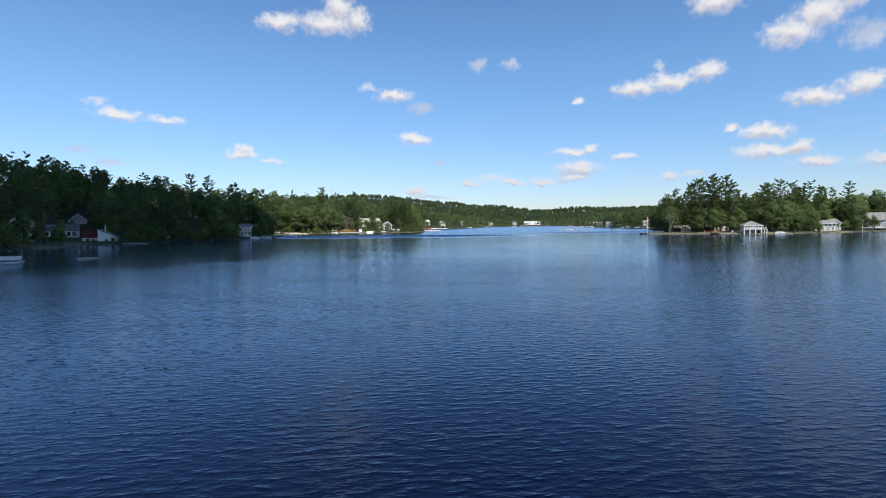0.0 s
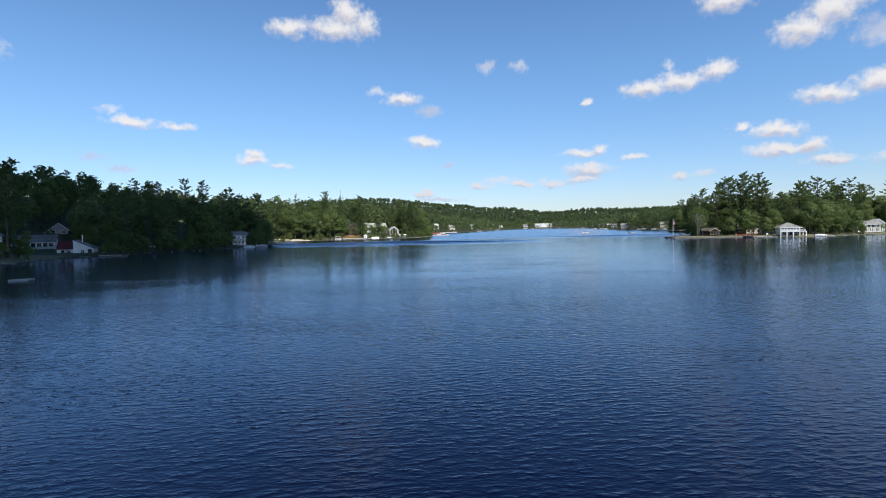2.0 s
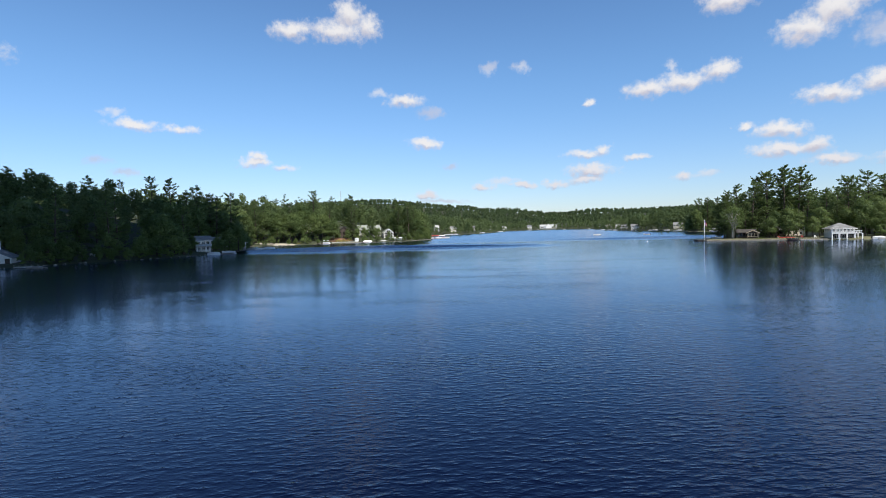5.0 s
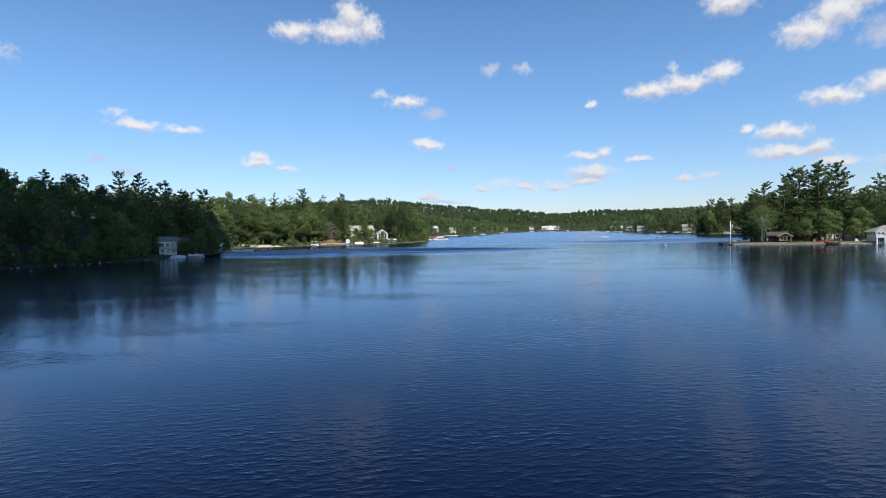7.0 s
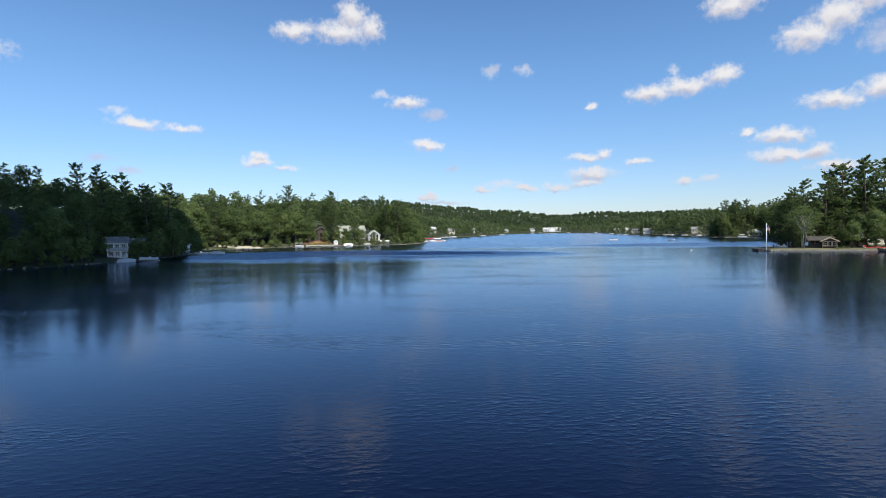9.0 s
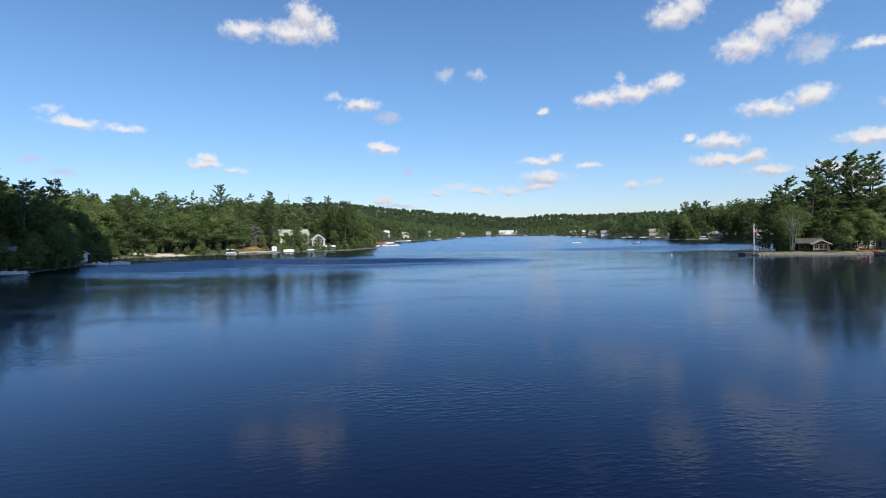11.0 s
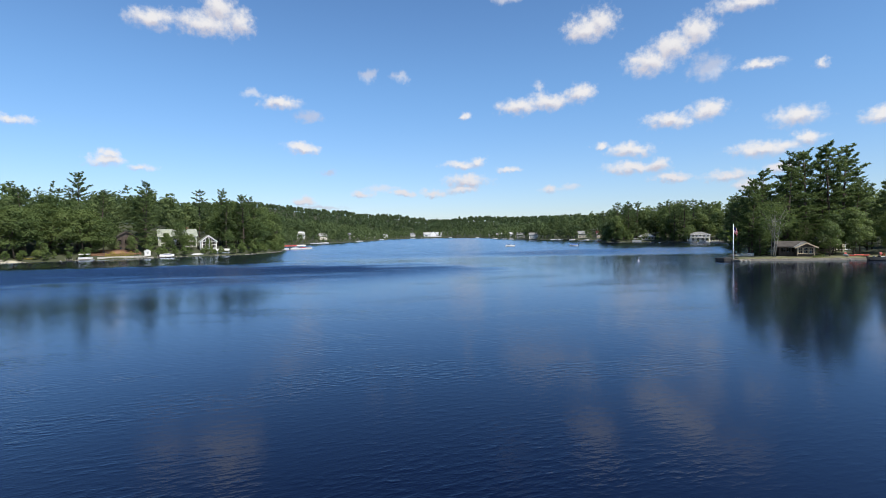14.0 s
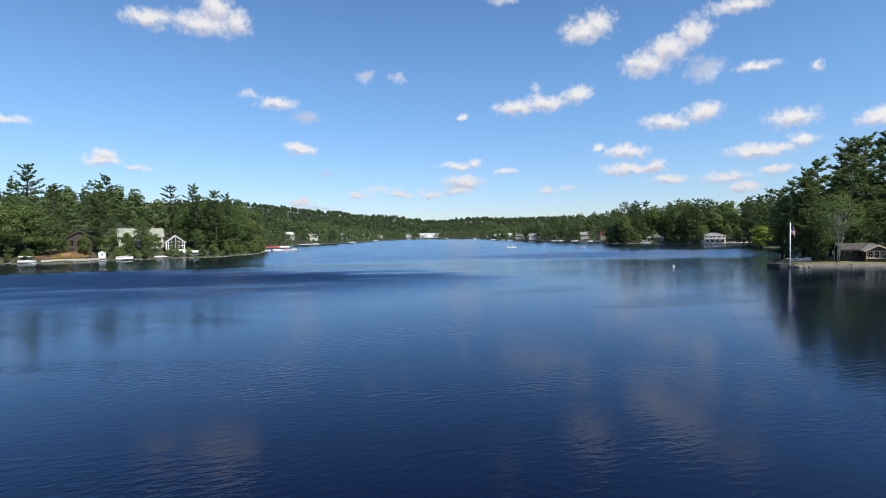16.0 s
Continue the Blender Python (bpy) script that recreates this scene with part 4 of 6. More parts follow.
def kayak(x, y, turn, label, paint, z, long=3.6, name="kayak", roll=0):
    ob = thing(name, pose(x * S, y * S, z, roll, 0, turn), label, "kayak", "kayaks on the shore")
    rings = []
    for t in (-1, -0.8, -0.4, 0, 0.4, 0.8, 1):
        w = 0.36 * (1 - abs(t) ** 2.2) + 0.02
        h = 0.06 * t * t
        rings.append([(t * long / 2, w * math.cos(a), 0.2 + h + (0.17 if math.sin(a) > 0 else 0.2) * math.sin(a) * (1 - abs(t) ** 3 * 0.8)) for a in [k * math.pi / 4 for k in range(8)]])
    part("hull", loft(rings), paint, ob, smooth=True)
    part("cockpit_rim", tube([(0.45 * math.cos(a), 0.24 * math.sin(a), 0.38) for a in [k * math.pi / 5 for k in range(11)]], [0.03] * 11, 5), BLACK, ob)
    return ob


def dock(x, y, turn, label, long, wide, z=0.45, posts=True, timber=None):
    """A dock that runs out along local x from its shore end."""
    ob = thing("dock", pose(x * S, y * S, 0, 0, 0, turn), label, "dock", "docks along the lake")
    timber = timber or TIMBER
    part("deck", box(long / 2, 0, z - 0.12, long, wide, 0.12, 0.015), timber, ob)
    for s in (-1, 1):
        part("stringer", box(long / 2, s * (wide / 2 - 0.06), z - 0.34, long, 0.1, 0.2), timber, ob)
    count = max(2, int(long / 2.4) + 1)
    if posts:
        for k in range(count):
            for s in (-1, 1):
                part("post", tube([(long * (k + 0.15) / count, s * (wide / 2 + 0.07), -1.2), (long * (k + 0.15) / count, s * (wide / 2 + 0.07), z + 0.55)], [0.07, 0.065], 7), TIMBER, ob)
    return ob


def boat_lift(x, y, turn, label, top, long=6.5, wide=3.0, tall=2.6):
    ob = thing("boat_lift", pose(x * S, y * S, 0, 0, 0, turn), label, "boat lift", "boat lifts along the lake")
    for px in (-long * 0.36, long * 0.36):
        for s in (-1, 1):
            part("post", tube([(px, s * wide / 2, -1.2), (px, s * wide / 2, tall)], [0.06, 0.06], 6), ALLOY, ob)
        part("cradle_beam", box(px, 0, 0.35, 0.14, wide, 0.14), ALLOY, ob)
    rings = []
    for px, k in ((-long / 2, 0.8), (-long / 2 + 0.5, 1), (long / 2 - 0.5, 1), (long / 2, 0.8)):
        rings.append([(px, wide * 0.56, tall - 0.25), (px, wide * 0.5, tall + 0.1), (px, wide * 0.25, tall + 0.5 * k), (px, -wide * 0.25, tall + 0.5 * k), (px, -wide * 0.5, tall + 0.1), (px, -wide * 0.56, tall - 0.25)])
    part("canopy", loft(rings), top, ob)
    return ob


def chair(x, y, turn, label, paint, z=None):
    """A slatted garden chair with a sloping back and broad arms."""
    z = ground_at(x, y) if z is None else z
    ob = thing("garden_chair", pose(x * S, y * S, z, 0, 0, turn), label, "chair", "garden chairs on the shore")
    for k in range(5):
        tilt = Matrix.Translation((-0.24 + 0.12 * k, 0.22, 0.3)) @ Matrix.Rotation(radians(-24), 4, "X")
        part("back_slat", moved(box(0, 0, 0, 0.1, 0.025, 0.78 - 0.05 * abs(k - 2)), tilt), paint, ob)
    part("seat", moved(box(0, 0, 0, 0.56, 0.55, 0.03), Matrix.Translation((0, -0.05, 0.36)) @ Matrix.Rotation(radians(-12), 4, "X")), paint, ob)
    for s in (-0.33, 0.33):
        part("arm", box(s, -0.05, 0.58, 0.14, 0.72, 0.03), paint, ob)
        part("leg", box(s, -0.33, 0, 0.04, 0.1, 0.58), paint, ob)
        part("leg", moved(box(s, 0, 0, 0.04, 0.1, 0.62), Matrix.Translation((0, 0.38, 0)) @ Matrix.Rotation(radians(15), 4, "X")), paint, ob)
    return ob


def flagpole(x, y, tall):
    z = ground_at(x, y)
    ob = thing("flagpole", pose(x * S, y * S, z, 0, 0, 0), "white flagpole with a hanging striped flag on the point", "flagpole")
    part("pole", tube([(0, 0, 0), (0, 0, tall * 0.5), (0, 0, tall)], [0.14, 0.115, 0.07], 10), STEEL, ob, smooth=True)
    part("base_collar", tube([(0, 0, -0.1), (0, 0, 0.18)], [0.22, 0.2], 10), CONCRETE, ob)
    part("finial", tube([(0, 0, tall), (0, 0, tall + 0.06), (0, 0, tall + 0.14), (0, 0, tall + 0.2)], [0.03, 0.1, 0.1, 0.02], 8), STEEL, ob)
    part("cleat", box(0.09, 0, 1.2, 0.06, 0.03, 0.2), STEEL, ob)
    part("halyard", tube([(0.1, 0.02, 1.25), (0.1, 0.02, tall - 0.1)], [0.012, 0.012], 4), CANVAS, ob)
    # the flag hangs in soft folds
    cols, rows, data = 16, 10, bpy.data.meshes.new("flag")
    hoist, fly = 1.7, 3.0
    verts, uvs = [], []
    for j in range(rows + 1):
        for i in range(cols + 1):
            u, v = i / cols, j / rows
            out = 0.46 * fly * 0.55 * u ** 0.9
            fall = fly * 0.66 * u ** 1.15 + 0.1 * math.sin(4 * u + 2 * v) * u
            fold = 0.24 * math.sin(8 * u + 1.5 * v) * (0.3 + u) - 0.5 * u
            verts.append((0.1 + out, fold, tall - 0.25 - hoist * (1 - v) * (1 - 0.15 * u) - fall * 0.75))
            uvs.append((u, v))
    faces = [(j * (cols + 1) + i, j * (cols + 1) + i + 1, (j + 1) * (cols + 1) + i + 1, (j + 1) * (cols + 1) + i) for j in range(rows) for i in range(cols)]
    data.from_pydata(verts, [], faces)
    layer = data.uv_layers.new(name="cloth")
    for loop in data.loops:
        layer.data[loop.index].uv = uvs[loop.vertex_index]
    data.polygons.foreach_set("use_smooth", [True] * len(data.polygons))
    data.materials.append(FLAG)
    flag = new("flag", data)
    flag.parent = ob
    thick = flag.modifiers.new("thickness", "SOLIDIFY")
    thick.thickness = 0.01
    tagged(flag, "red and white striped cloth with a blue corner")


def rock_mesh(seed):
    rng = np.random.default_rng(seed)
    bm = bmesh.new()
    bmesh.ops.create_icosphere(bm, subdivisions=1, radius=1.0)
    for v in bm.verts:
        v.co *= rng.uniform(0.7, 1.15)
        v.co.z *= 0.65
    data = bpy.data.meshes.new("rock")
    bm.to_mesh(data)
    bm.free()
    data.materials.append(ROCK)
    return data


def hedge(x, y, turn, long, deep, tall, label, green, z=None):
    """A clipped hedge or bed of shrubs made of many small leaves."""
    rng = np.random.default_rng(int(abs(x * 7 + y)))
    count = int(long * (deep + tall) * 60)
    p = rng.uniform(-1, 1, (count, 3)) * (long / 2, deep / 2, 0.5) + (0, 0, 0.5)
    p[:, 2] = (p[:, 2] * tall) * (0.8 + 0.25 * np.sin(p[:, 0] * 2.1))
    a, b = rng.normal(0, 1, (count, 3)), rng.normal(0, 1, (count, 3))
    a *= 0.12 / np.linalg.norm(a, axis=1, keepdims=True)
    b *= 0.08 / np.linalg.norm(b, axis=1, keepdims=True)
    verts = np.concatenate([p - a, p - b, p + a, p + b], 1).reshape(-1, 3)
    z = ground_at(x, y) if z is None else z
    ob = thing("hedge", pose(x * S, y * S, z - 0.1, 0, 0, turn), label, "hedge")
    child = new("leaves", mesh_np("leaves", verts, np.arange(len(verts)).reshape(-1, 4), green))
    child.parent = ob
    part("stems", join(*[tube([(px, 0, 0), (px + 0.1, 0.05, tall * 0.7)], [0.04, 0.015], 4) for px in np.arange(-long / 2 + 0.3, long / 2, 0.8)]), BARK, ob)

# ---- the near cove: cottages in the shade of the cloud ----
house("white two-storey cottage with a steep gable above the bank", -122.5, 150, 28, 6.0, 8.0, 5.2, 2.6, WHITE, SHINGLE, shape="gable_y",
      windows=row(3, 1.2, -1.9, 1.9, 0.8, 1.5) + row(2, 1.1, -1.2, 1.2, 3.3, 1.3), side=row(2, 1.1, -2, 2, 1.0, 1.3), z=2.6)
white_house = house("white lakeside house with a long sun porch", -132.6, 178, 30, 13.0, 7.5, 4.8, 2.4, WHITE, SHINGLE, windows=row(7, 1.4, -5.4, 5.4, 2.9, 1.5) + row(3, 1.2, -3.5, 3.5, 0.7, 1.4),
                    side=row(2, 1.1, -2, 2, 3.0, 1.3), z=0.2, chimney=(3.0, 0.5))
porch(white_house, 2.2, -3.75, 0.2, 9.6, 3.0, 1.9, 5, PALE_SHINGLE)
house("grey gabled house higher up the wooded slope", -139.5, 197, 35, 6.2, 8.0, 2.6, 2.6, GREY, SHINGLE, shape="gable_y", windows=row(2, 1.2, -1.6, 1.6, 0.9, 1.4), z=ground_at(-139.5, 197) - 2.2)
for px, py, size in ((-138.5, 192, 2), (-142.5, 193, 1)):
    plant("young", size, px, py, 3.0)
boathouse = house("white boathouse with a long sloping dark roof at the waterline", -109.2, 168.0, 22, 5.7, 7.0, 2.5, 2.8, WHITE, SHINGLE, shape="lean", over=0.35,
                  windows=[(-0.2, 0.9, 1.1, 1.1)], door=(1.95, 0.1, 1.2, 2.2), z=0.1, base=ROCK)
part("skylight", moved(box(0, 0, 0, 1.0, 1.6, 0.1), Matrix.Translation((0.6, -0.5, 3.93)) @ Matrix.Rotation(math.atan2(2.8, 5.7), 4, "Y")), CONCRETE, boathouse)
part("flue", tube([(-1.4, 1.6, 4.2), (-1.4, 1.6, 7.3)], [0.16, 0.14], 8), STEEL, boathouse)
house("low white wing with a dark red roof at the waterline", -114.1, 168.2, 22, 6.2, 5.5, 2.4, 2.6, WHITE, RED_ROOF, over=0.3,
      windows=row(2, 1.0, 0.3, 1.9, 0.8, 1.1), door=(-1.5, 0.1, 0.9, 1.9), z=0.1, base=ROCK, name="house_wing")
cream_house = house("cream lakeside house with a white sun room", -85.0, 217, 32, 5.2, 6.0, 4.8, 1.5, CREAM, SHINGLE, windows=row(3, 1.2, -1.6, 1.6, 2.9, 1.4) + row(3, 1.1, -1.6, 1.6, 0.7, 1.3),
      side=row(2, 1.1, -1.5, 1.5, 2.9, 1.4), z=0.9)
porch(cream_house, 0.0, -3.0, 0.1, 5.0, 1.8, 2.3, 3, PALE_SHINGLE)
house("tan boarded house among the shore trees", -86.5, 229, 42, 8.0, 6.5, 3.2, 1.9, TAN, SHINGLE, windows=row(3, 1.1, -3, 3, 0.9, 1.3), z=1.5)
house("small white cottage beside the water", -89.5, 254, 50, 6.0, 5.5, 2.5, 1.8, WHITE, PALE_SHINGLE, shape="gable_y", windows=row(2, 1.1, -1.6, 1.6, 0.9, 1.2), z=1.3)
dock(-99.5, 160, -4, "narrow white dock beside the boathouse", 7.5, 1.3, timber=CONCRETE)
dock(-95, 158.5, -8, "low grey swimming dock", 5.0, 1.6, 0.3)
raft = dock(-62.5, 88.8, 10, "pale floating swimming raft", 3.0, 2.0, 0.28, False, CONCRETE)
pontoon_boat(-69, 80, 20, "white pontoon boat moored in the cove", long=8.0)
dock(-83, 76, 15, "grey plank dock beside the pontoon boat", 9.0, 1.6)
dock(-101, 128, -10, "grey plank dock along the grassy bank", 7.0, 1.4)
for k, (px, py) in enumerate(((-107.5, 189), (-105.5, 188.4), (-101.5, 187.2), (-99.8, 186.6))):
    chair(px, py, 35 + 8 * k, "white slatted garden chair on the shaded shore", WHITE)
pontoon_boat(-74.5, 213.0, 6, "silver pontoon boat at the cream house's dock", long=5.6)
dock(-80, 214, -4, "grey plank dock beneath the cream house", 6.0, 1.5)
motorboat(-77.5, 209, 15, "white runabout beside the plank dock", 4.6, CANVAS)
motorboat(-79.6, 248, 5, "white motorboat moored off the small cottage", 6.5)
motorboat(-75.0, 250, 20, "white runabout off the small cottage", 5.5, CANVAS)
dock(-83.5, 246, 0, "short plank dock by the small cottage", 5.0, 1.4)

# ---- the sunlit shore ----
house("dark brown boarded house with tall windows behind the terrace", -65.0, 334, 26, 7.6, 7.0, 6.2, 2.2, BROWN, DARK_SHINGLE, trim=BROWN, shape="gable_y", z=2.0,
      windows=row(3, 1.3, -2.3, 2.3, 0.8, 1.7) + row(3, 1.3, -2.3, 2.3, 3.6, 1.7), base=BROWN)
house("small tan house half hidden among the trees", -85.5, 338, 30, 6.0, 6.0, 5.0, 1.8, TAN, GREEN_ROOF, windows=row(2, 1.2, -1.4, 1.4, 3.2, 1.3) + row(2, 1.1, -1.4, 1.4, 0.9, 1.3))
kayak(-82, 311.5, 12, "upturned yellow rowing boat on the sandy beach", HEDGE, ground_at(-82, 311.5) + 0.0, 4.0, "rowing_boat")
for k, (px, py) in enumerate(((-97.5, 302.5), (-96.2, 303))):
    chair(px, py, 30 + 20 * k, "white slatted garden chair on the beach", WHITE)
pontoon_boat(-69.2, 315.2, 8, "white pontoon boat with a pale canopy off the seawall", CANVAS, 5.2)
dock(-74.5, 315.5, -50, "grey plank dock between beach and seawall", 5.0, 1.4)

wall_at = [(-67, 317.0), (-55.5, 323.8)]
span = Vector(((wall_at[1][0] - wall_at[0][0]) * S, (wall_at[1][1] - wall_at[0][1]) * S))
wall_turn = math.degrees(math.atan2(span.y, span.x))
terrace = thing("terrace_wall", pose(wall_at[0][0] * S, wall_at[0][1] * S, 0, 0, 0, wall_turn), "pale stone terrace wall along the water", "wall")
wall_rng = np.random.default_rng(3)
course = span.length / 12
for k in range(24):
    stone = box(course * (k % 12 + 0.5 + 0.12 * (k // 12)), wall_rng.normal(0, 0.03), -0.4 + 0.75 * (k // 12), course * 0.96, 0.7, 0.72, 0.05)
    part("stone", stone, CONCRETE, terrace)
hedge(-62.0, 320.9, wall_turn, 9.5, 1.4, 2.0, "golden yellow flowering hedge above the terrace wall", HEDGE, ground_at(-62.5, 321.6))
bank = thing("mulch_bank", pose(-64 * S, 323.5 * S, 0.8, 0, 0, wall_turn), "reddish bark-mulch bank behind the terrace", "bank")
part("slope", loft([[(-8, 0, 0.2), (-8, 5, 2.4), (-8, 6, 0.0)], [(-3, -0.6, 0.5), (-3, 5, 2.8), (-3, 6, 0)], [(3, -0.3, 0.4), (3, 5, 2.6), (3, 6, 0)], [(9, 0, 0.2), (9, 5, 2.0), (9, 6, 0)]]), SOIL, bank, smooth=True)
shed = house("small white boat shed on the terrace", -55.6, 325.6, 28, 1.9, 1.9, 1.7, 0.5, WHITE, PALE_SHINGLE, shape="gable_y", over=0.2, windows=[(0, 0.7, 0.7, 0.7)], z=0.95, name="shed", category="shed")
pier = dock(-54.5, 322.0, -58, "white railed dock beside the boat shed", 5.5, 1.8, 0.5, timber=CONCRETE)
motorboat(-49.8, 326.0, 15, "covered white motorboat on a lift", 5.2, CANVAS, z=0.4)
boat_lift(-49.8, 326.0, 15, "low open boat lift under a covered boat", ALLOY, 4.5, 3.0, 0.9)
dock(-52.0, 325.2, -45, "short grey plank dock by the boat lift", 5.0, 1.3)
big = house("large pale green house with a long grey roof above the shore", -53.5, 350, 22, 15.0, 9.0, 5.6, 2.8, SAGE, GREEN_ROOF, z=3.0, windows=row(6, 1.4, -6.2, 6.2, 3.4, 1.5) + row(5, 1.5, -6, 6, 0.7, 1.6),
            side=row(2, 1.2, -2.4, 2.4, 3.4, 1.4), chimney=(4.5, 1.0))
porch(big, 2.0, -4.5, 0.4, 10.0, 2.6, 2.5, 6, PALE_SHINGLE)
for gx_, gw in ((-4.6, 3.2), (0.6, 2.8)):
    dormer = part("dormer", moved(join(box(0, 0, 0, gw, 3.0, 1.5), prism([(-gw / 2 - 0.3, 1.5), (gw / 2 + 0.3, 1.5), (0, 2.7)], 3.0)), Matrix.Translation((gx_, -2.6, 5.6))), SAGE, big)
    part("dormer_window", box(gx_, -4.14, 5.9, gw * 0.6, 0.08, 0.9), GLASS, dormer)
terrace_house = thing("stone_terrace", pose(-50 * S, 339.5 * S, 0.4, 0, 0, 24), "pale stone terrace in front of the large house", "terrace")
for k in range(14):
    part("stone", box(-8 + 1.2 * k, wall_rng.normal(0, 0.08), -0.3, 1.15, 1.0, 1.6 + wall_rng.normal(0, 0.12), 0.06), STONE, terrace_house)


def glass_gable(x, y, turn, z):
    """A house end that is all glass between white bars."""
    wide, tall, rise, deep = 6.4, 3.4, 2.5, 7.0
    ob = house("gabled house wing with a tall glass front and white bars", x, y, turn, wide, deep, tall, rise, WHITE, GREEN_ROOF, shape="gable_y", z=z, over=0.5, name="house_wing")
    y0 = -deep / 2 - 0.08
    front = [(-wide / 2 + 0.3, 0.5), (wide / 2 - 0.3, 0.5), (wide / 2 - 0.3, tall), (0, tall + rise - 0.45), (-wide / 2 + 0.3, tall)]
    # opaque near-black fill: the dim room behind the glass is put into the colour
    glazing = part("glazing", moved(prism(front, 0.05), Matrix.Translation((0, y0, 0))), DARK, ob)
    bars = [box(0, y0 - 0.05, zz, wide - 0.5, 0.1, 0.16) for zz in (0.45, 1.9, tall - 0.1)]
    for k in range(-2, 3):
        top = tall + (rise - 0.4) * (1 - abs(k) * 1.25 / (wide / 2 - 0.3))
        bars.append(box(k * 1.25, y0 - 0.05, 0.45, 0.18, 0.1, top - 0.45))
    part("bars", join(*bars), WHITE, glazing)


glass_gable(-41.5, 344.5, 20, 2.6)
dock(-39, 337.0, -50, "grey plank dock below the glass-fronted house", 6.0, 1.6)
boat_lift(-34.8, 337.5, 10, "boat lift with a white canopy", CANVAS, 6.0, 3.0, 2.3)
motorboat(-34.8, 337.5, 10, "white motorboat hanging in the canopied lift", 5.2, None, z=0.5)
motorboat(-42, 332.5, 12, "small white runabout moored off the large house", 4.6, CANVAS)
mast_boat = motorboat(-39.1, 335.8, 8, "small white sailing boat with a bare mast", 4.8)
part("mast", tube([(0.3, 0, 0.5), (0.3, 0, 8.2)], [0.06, 0.035], 6), STEEL, mast_boat)

# ---- far along the left shore ----
def open_front(x, y):
    """A gap among the trees between a house and the lake."""
    way = Vector((15 - x, 230 - y)).normalized()
    for step in (6, 12, 18, 24):
        CLEAR.append((x * S + way.x * step, y * S + way.y * step, 5.4))



for px, py, top in ((-22.5, 402, RED_CANVAS), (-17.5, 403.5, RED_CANVAS), (-13.5, 406, CANVAS)):
    boat_lift(px, py, 5, "boat lift with a bright canopy" if top is RED_CANVAS else "boat lift with a white canopy", top, 6.5, 3.2, 2.0)
for k, (px, py) in enumerate(((-20, 396), (-15, 397), (-11.5, 401), (-9, 405))):
    motorboat(px, py, 10 + 15 * k, "white motorboat moored beside the boat lifts", 5.5, (None, CANVAS, RED_CANVAS, None)[k])
dock(-23, 400, 5, "long plank dock among moored boats", 12, 1.8)
FAR = ((-42, 572, 25, CREAM, SHINGLE), (-27, 588, 25, GREY, PALE_SHINGLE), (-10, 606, 30, CREAM, SHINGLE), (-52, 552, 40, GREY, SHINGLE), (16, 694, 40, CREAM, SHINGLE),
       (38, 790, 40, WHITE, PALE_SHINGLE), (48, 830, 35, CREAM, GREEN_ROOF), (66, 880, 35, WHITE, PALE_SHINGLE))
for px, py, turn, wall, roof in FAR:
    house("lakeside house among trees on the far shore", px, py, turn, 8.0, 6.5, 4.2, 2.2, wall, roof, windows=row(4, 1.2, -3.0, 3.0, 2.6, 1.2) + row(3, 1.2, -2.6, 2.6, 0.7, 1.2), clear=0.4)
    open_front(px, py)
far_rng = np.random.default_rng(12)
for px, py in ((-14, 562), (-11, 566), (-6, 569), (22, 640), (24, 645), (50, 765), (54, 775), (84, 893), (112, 930), (116, 934), (128, 942), (172, 938)):
    motorboat(px, py, far_rng.uniform(-30, 60), "white motorboat moored along the far shore", far_rng.uniform(5.5, 7.5), (None, CANVAS, None)[int(far_rng.integers(3))])
club = house("long white clubhouse with a central gable at the lake's end", 150, 972, 0, 34.0, 12.0, 4.6, 3.4, WHITE, PALE_SHINGLE, windows=row(8, 1.8, -15, -7, 0.8, 2.4)[:5] + row(5, 1.8, 7, 15, 0.8, 2.4))
part("entrance_gable", moved(prism([(-6, 0), (6, 0), (6, 4.8), (0, 9.0), (-6, 4.8)], 4.0), Matrix.Translation((0, -9.5, 0))), WHITE, club)
part("entrance_roof", moved(join(prism([(-6.8, 4.3), (0, 9.1), (0, 9.5), (-6.8, 4.8)], 5.0), prism([(6.8, 4.3), (0, 9.1), (0, 9.5), (6.8, 4.8)], 5.0)), Matrix.Translation((0, -9.9, 0))), PALE_SHINGLE, club)

# ---- the far right shore ----
FAR = ((118, 968, -10, WHITE, SHINGLE), (212, 850, -22, WHITE, SHINGLE), (200, 770, -22, CREAM, PALE_SHINGLE), (190, 690, -22, WHITE, PALE_SHINGLE), (182, 640, -22, GREY, SHINGLE), (180, 600, -18, WHITE, SHINGLE),
       (200, 540, -20, CREAM, SHINGLE), (206, 520, -20, TAN, RED_ROOF), (196, 482, -16, TAN, SHINGLE))
for px, py, turn, wall, roof in FAR:
    house("lakeside house beneath tall pines on the far shore", px, py, turn, 9.0, 7.0, 4.2, 2.2, wall, roof, windows=row(4, 1.2, -3.4, 3.4, 2.6, 1.2) + row(3, 1.2, -3, 3, 0.7, 1.2), clear=0.45)
    open_front(px, py)
for px, py in ((196, 865), (176, 712), (174, 700), (168, 650), (166, 622), (180, 552), (183, 546), (186, 530), (190, 512), (186, 486)):
    motorboat(px, py, far_rng.uniform(-60, 30), "white motorboat moored beneath the far pines", far_rng.uniform(5.0, 7.0), (None, CANVAS, None)[int(far_rng.integers(3))])
house("low white boathouse with a pale hipped roof by the water", 189, 431, -16, 9.0, 7.0, 3.0, 1.9, CREAM, PALE_SHINGLE, shape="hip", windows=row(4, 1.2, -3.3, 3.3, 0.9, 1.4), z=0.9)
pontoon_boat(178, 424, -30, "white pontoon boat moored off the point", CANVAS)
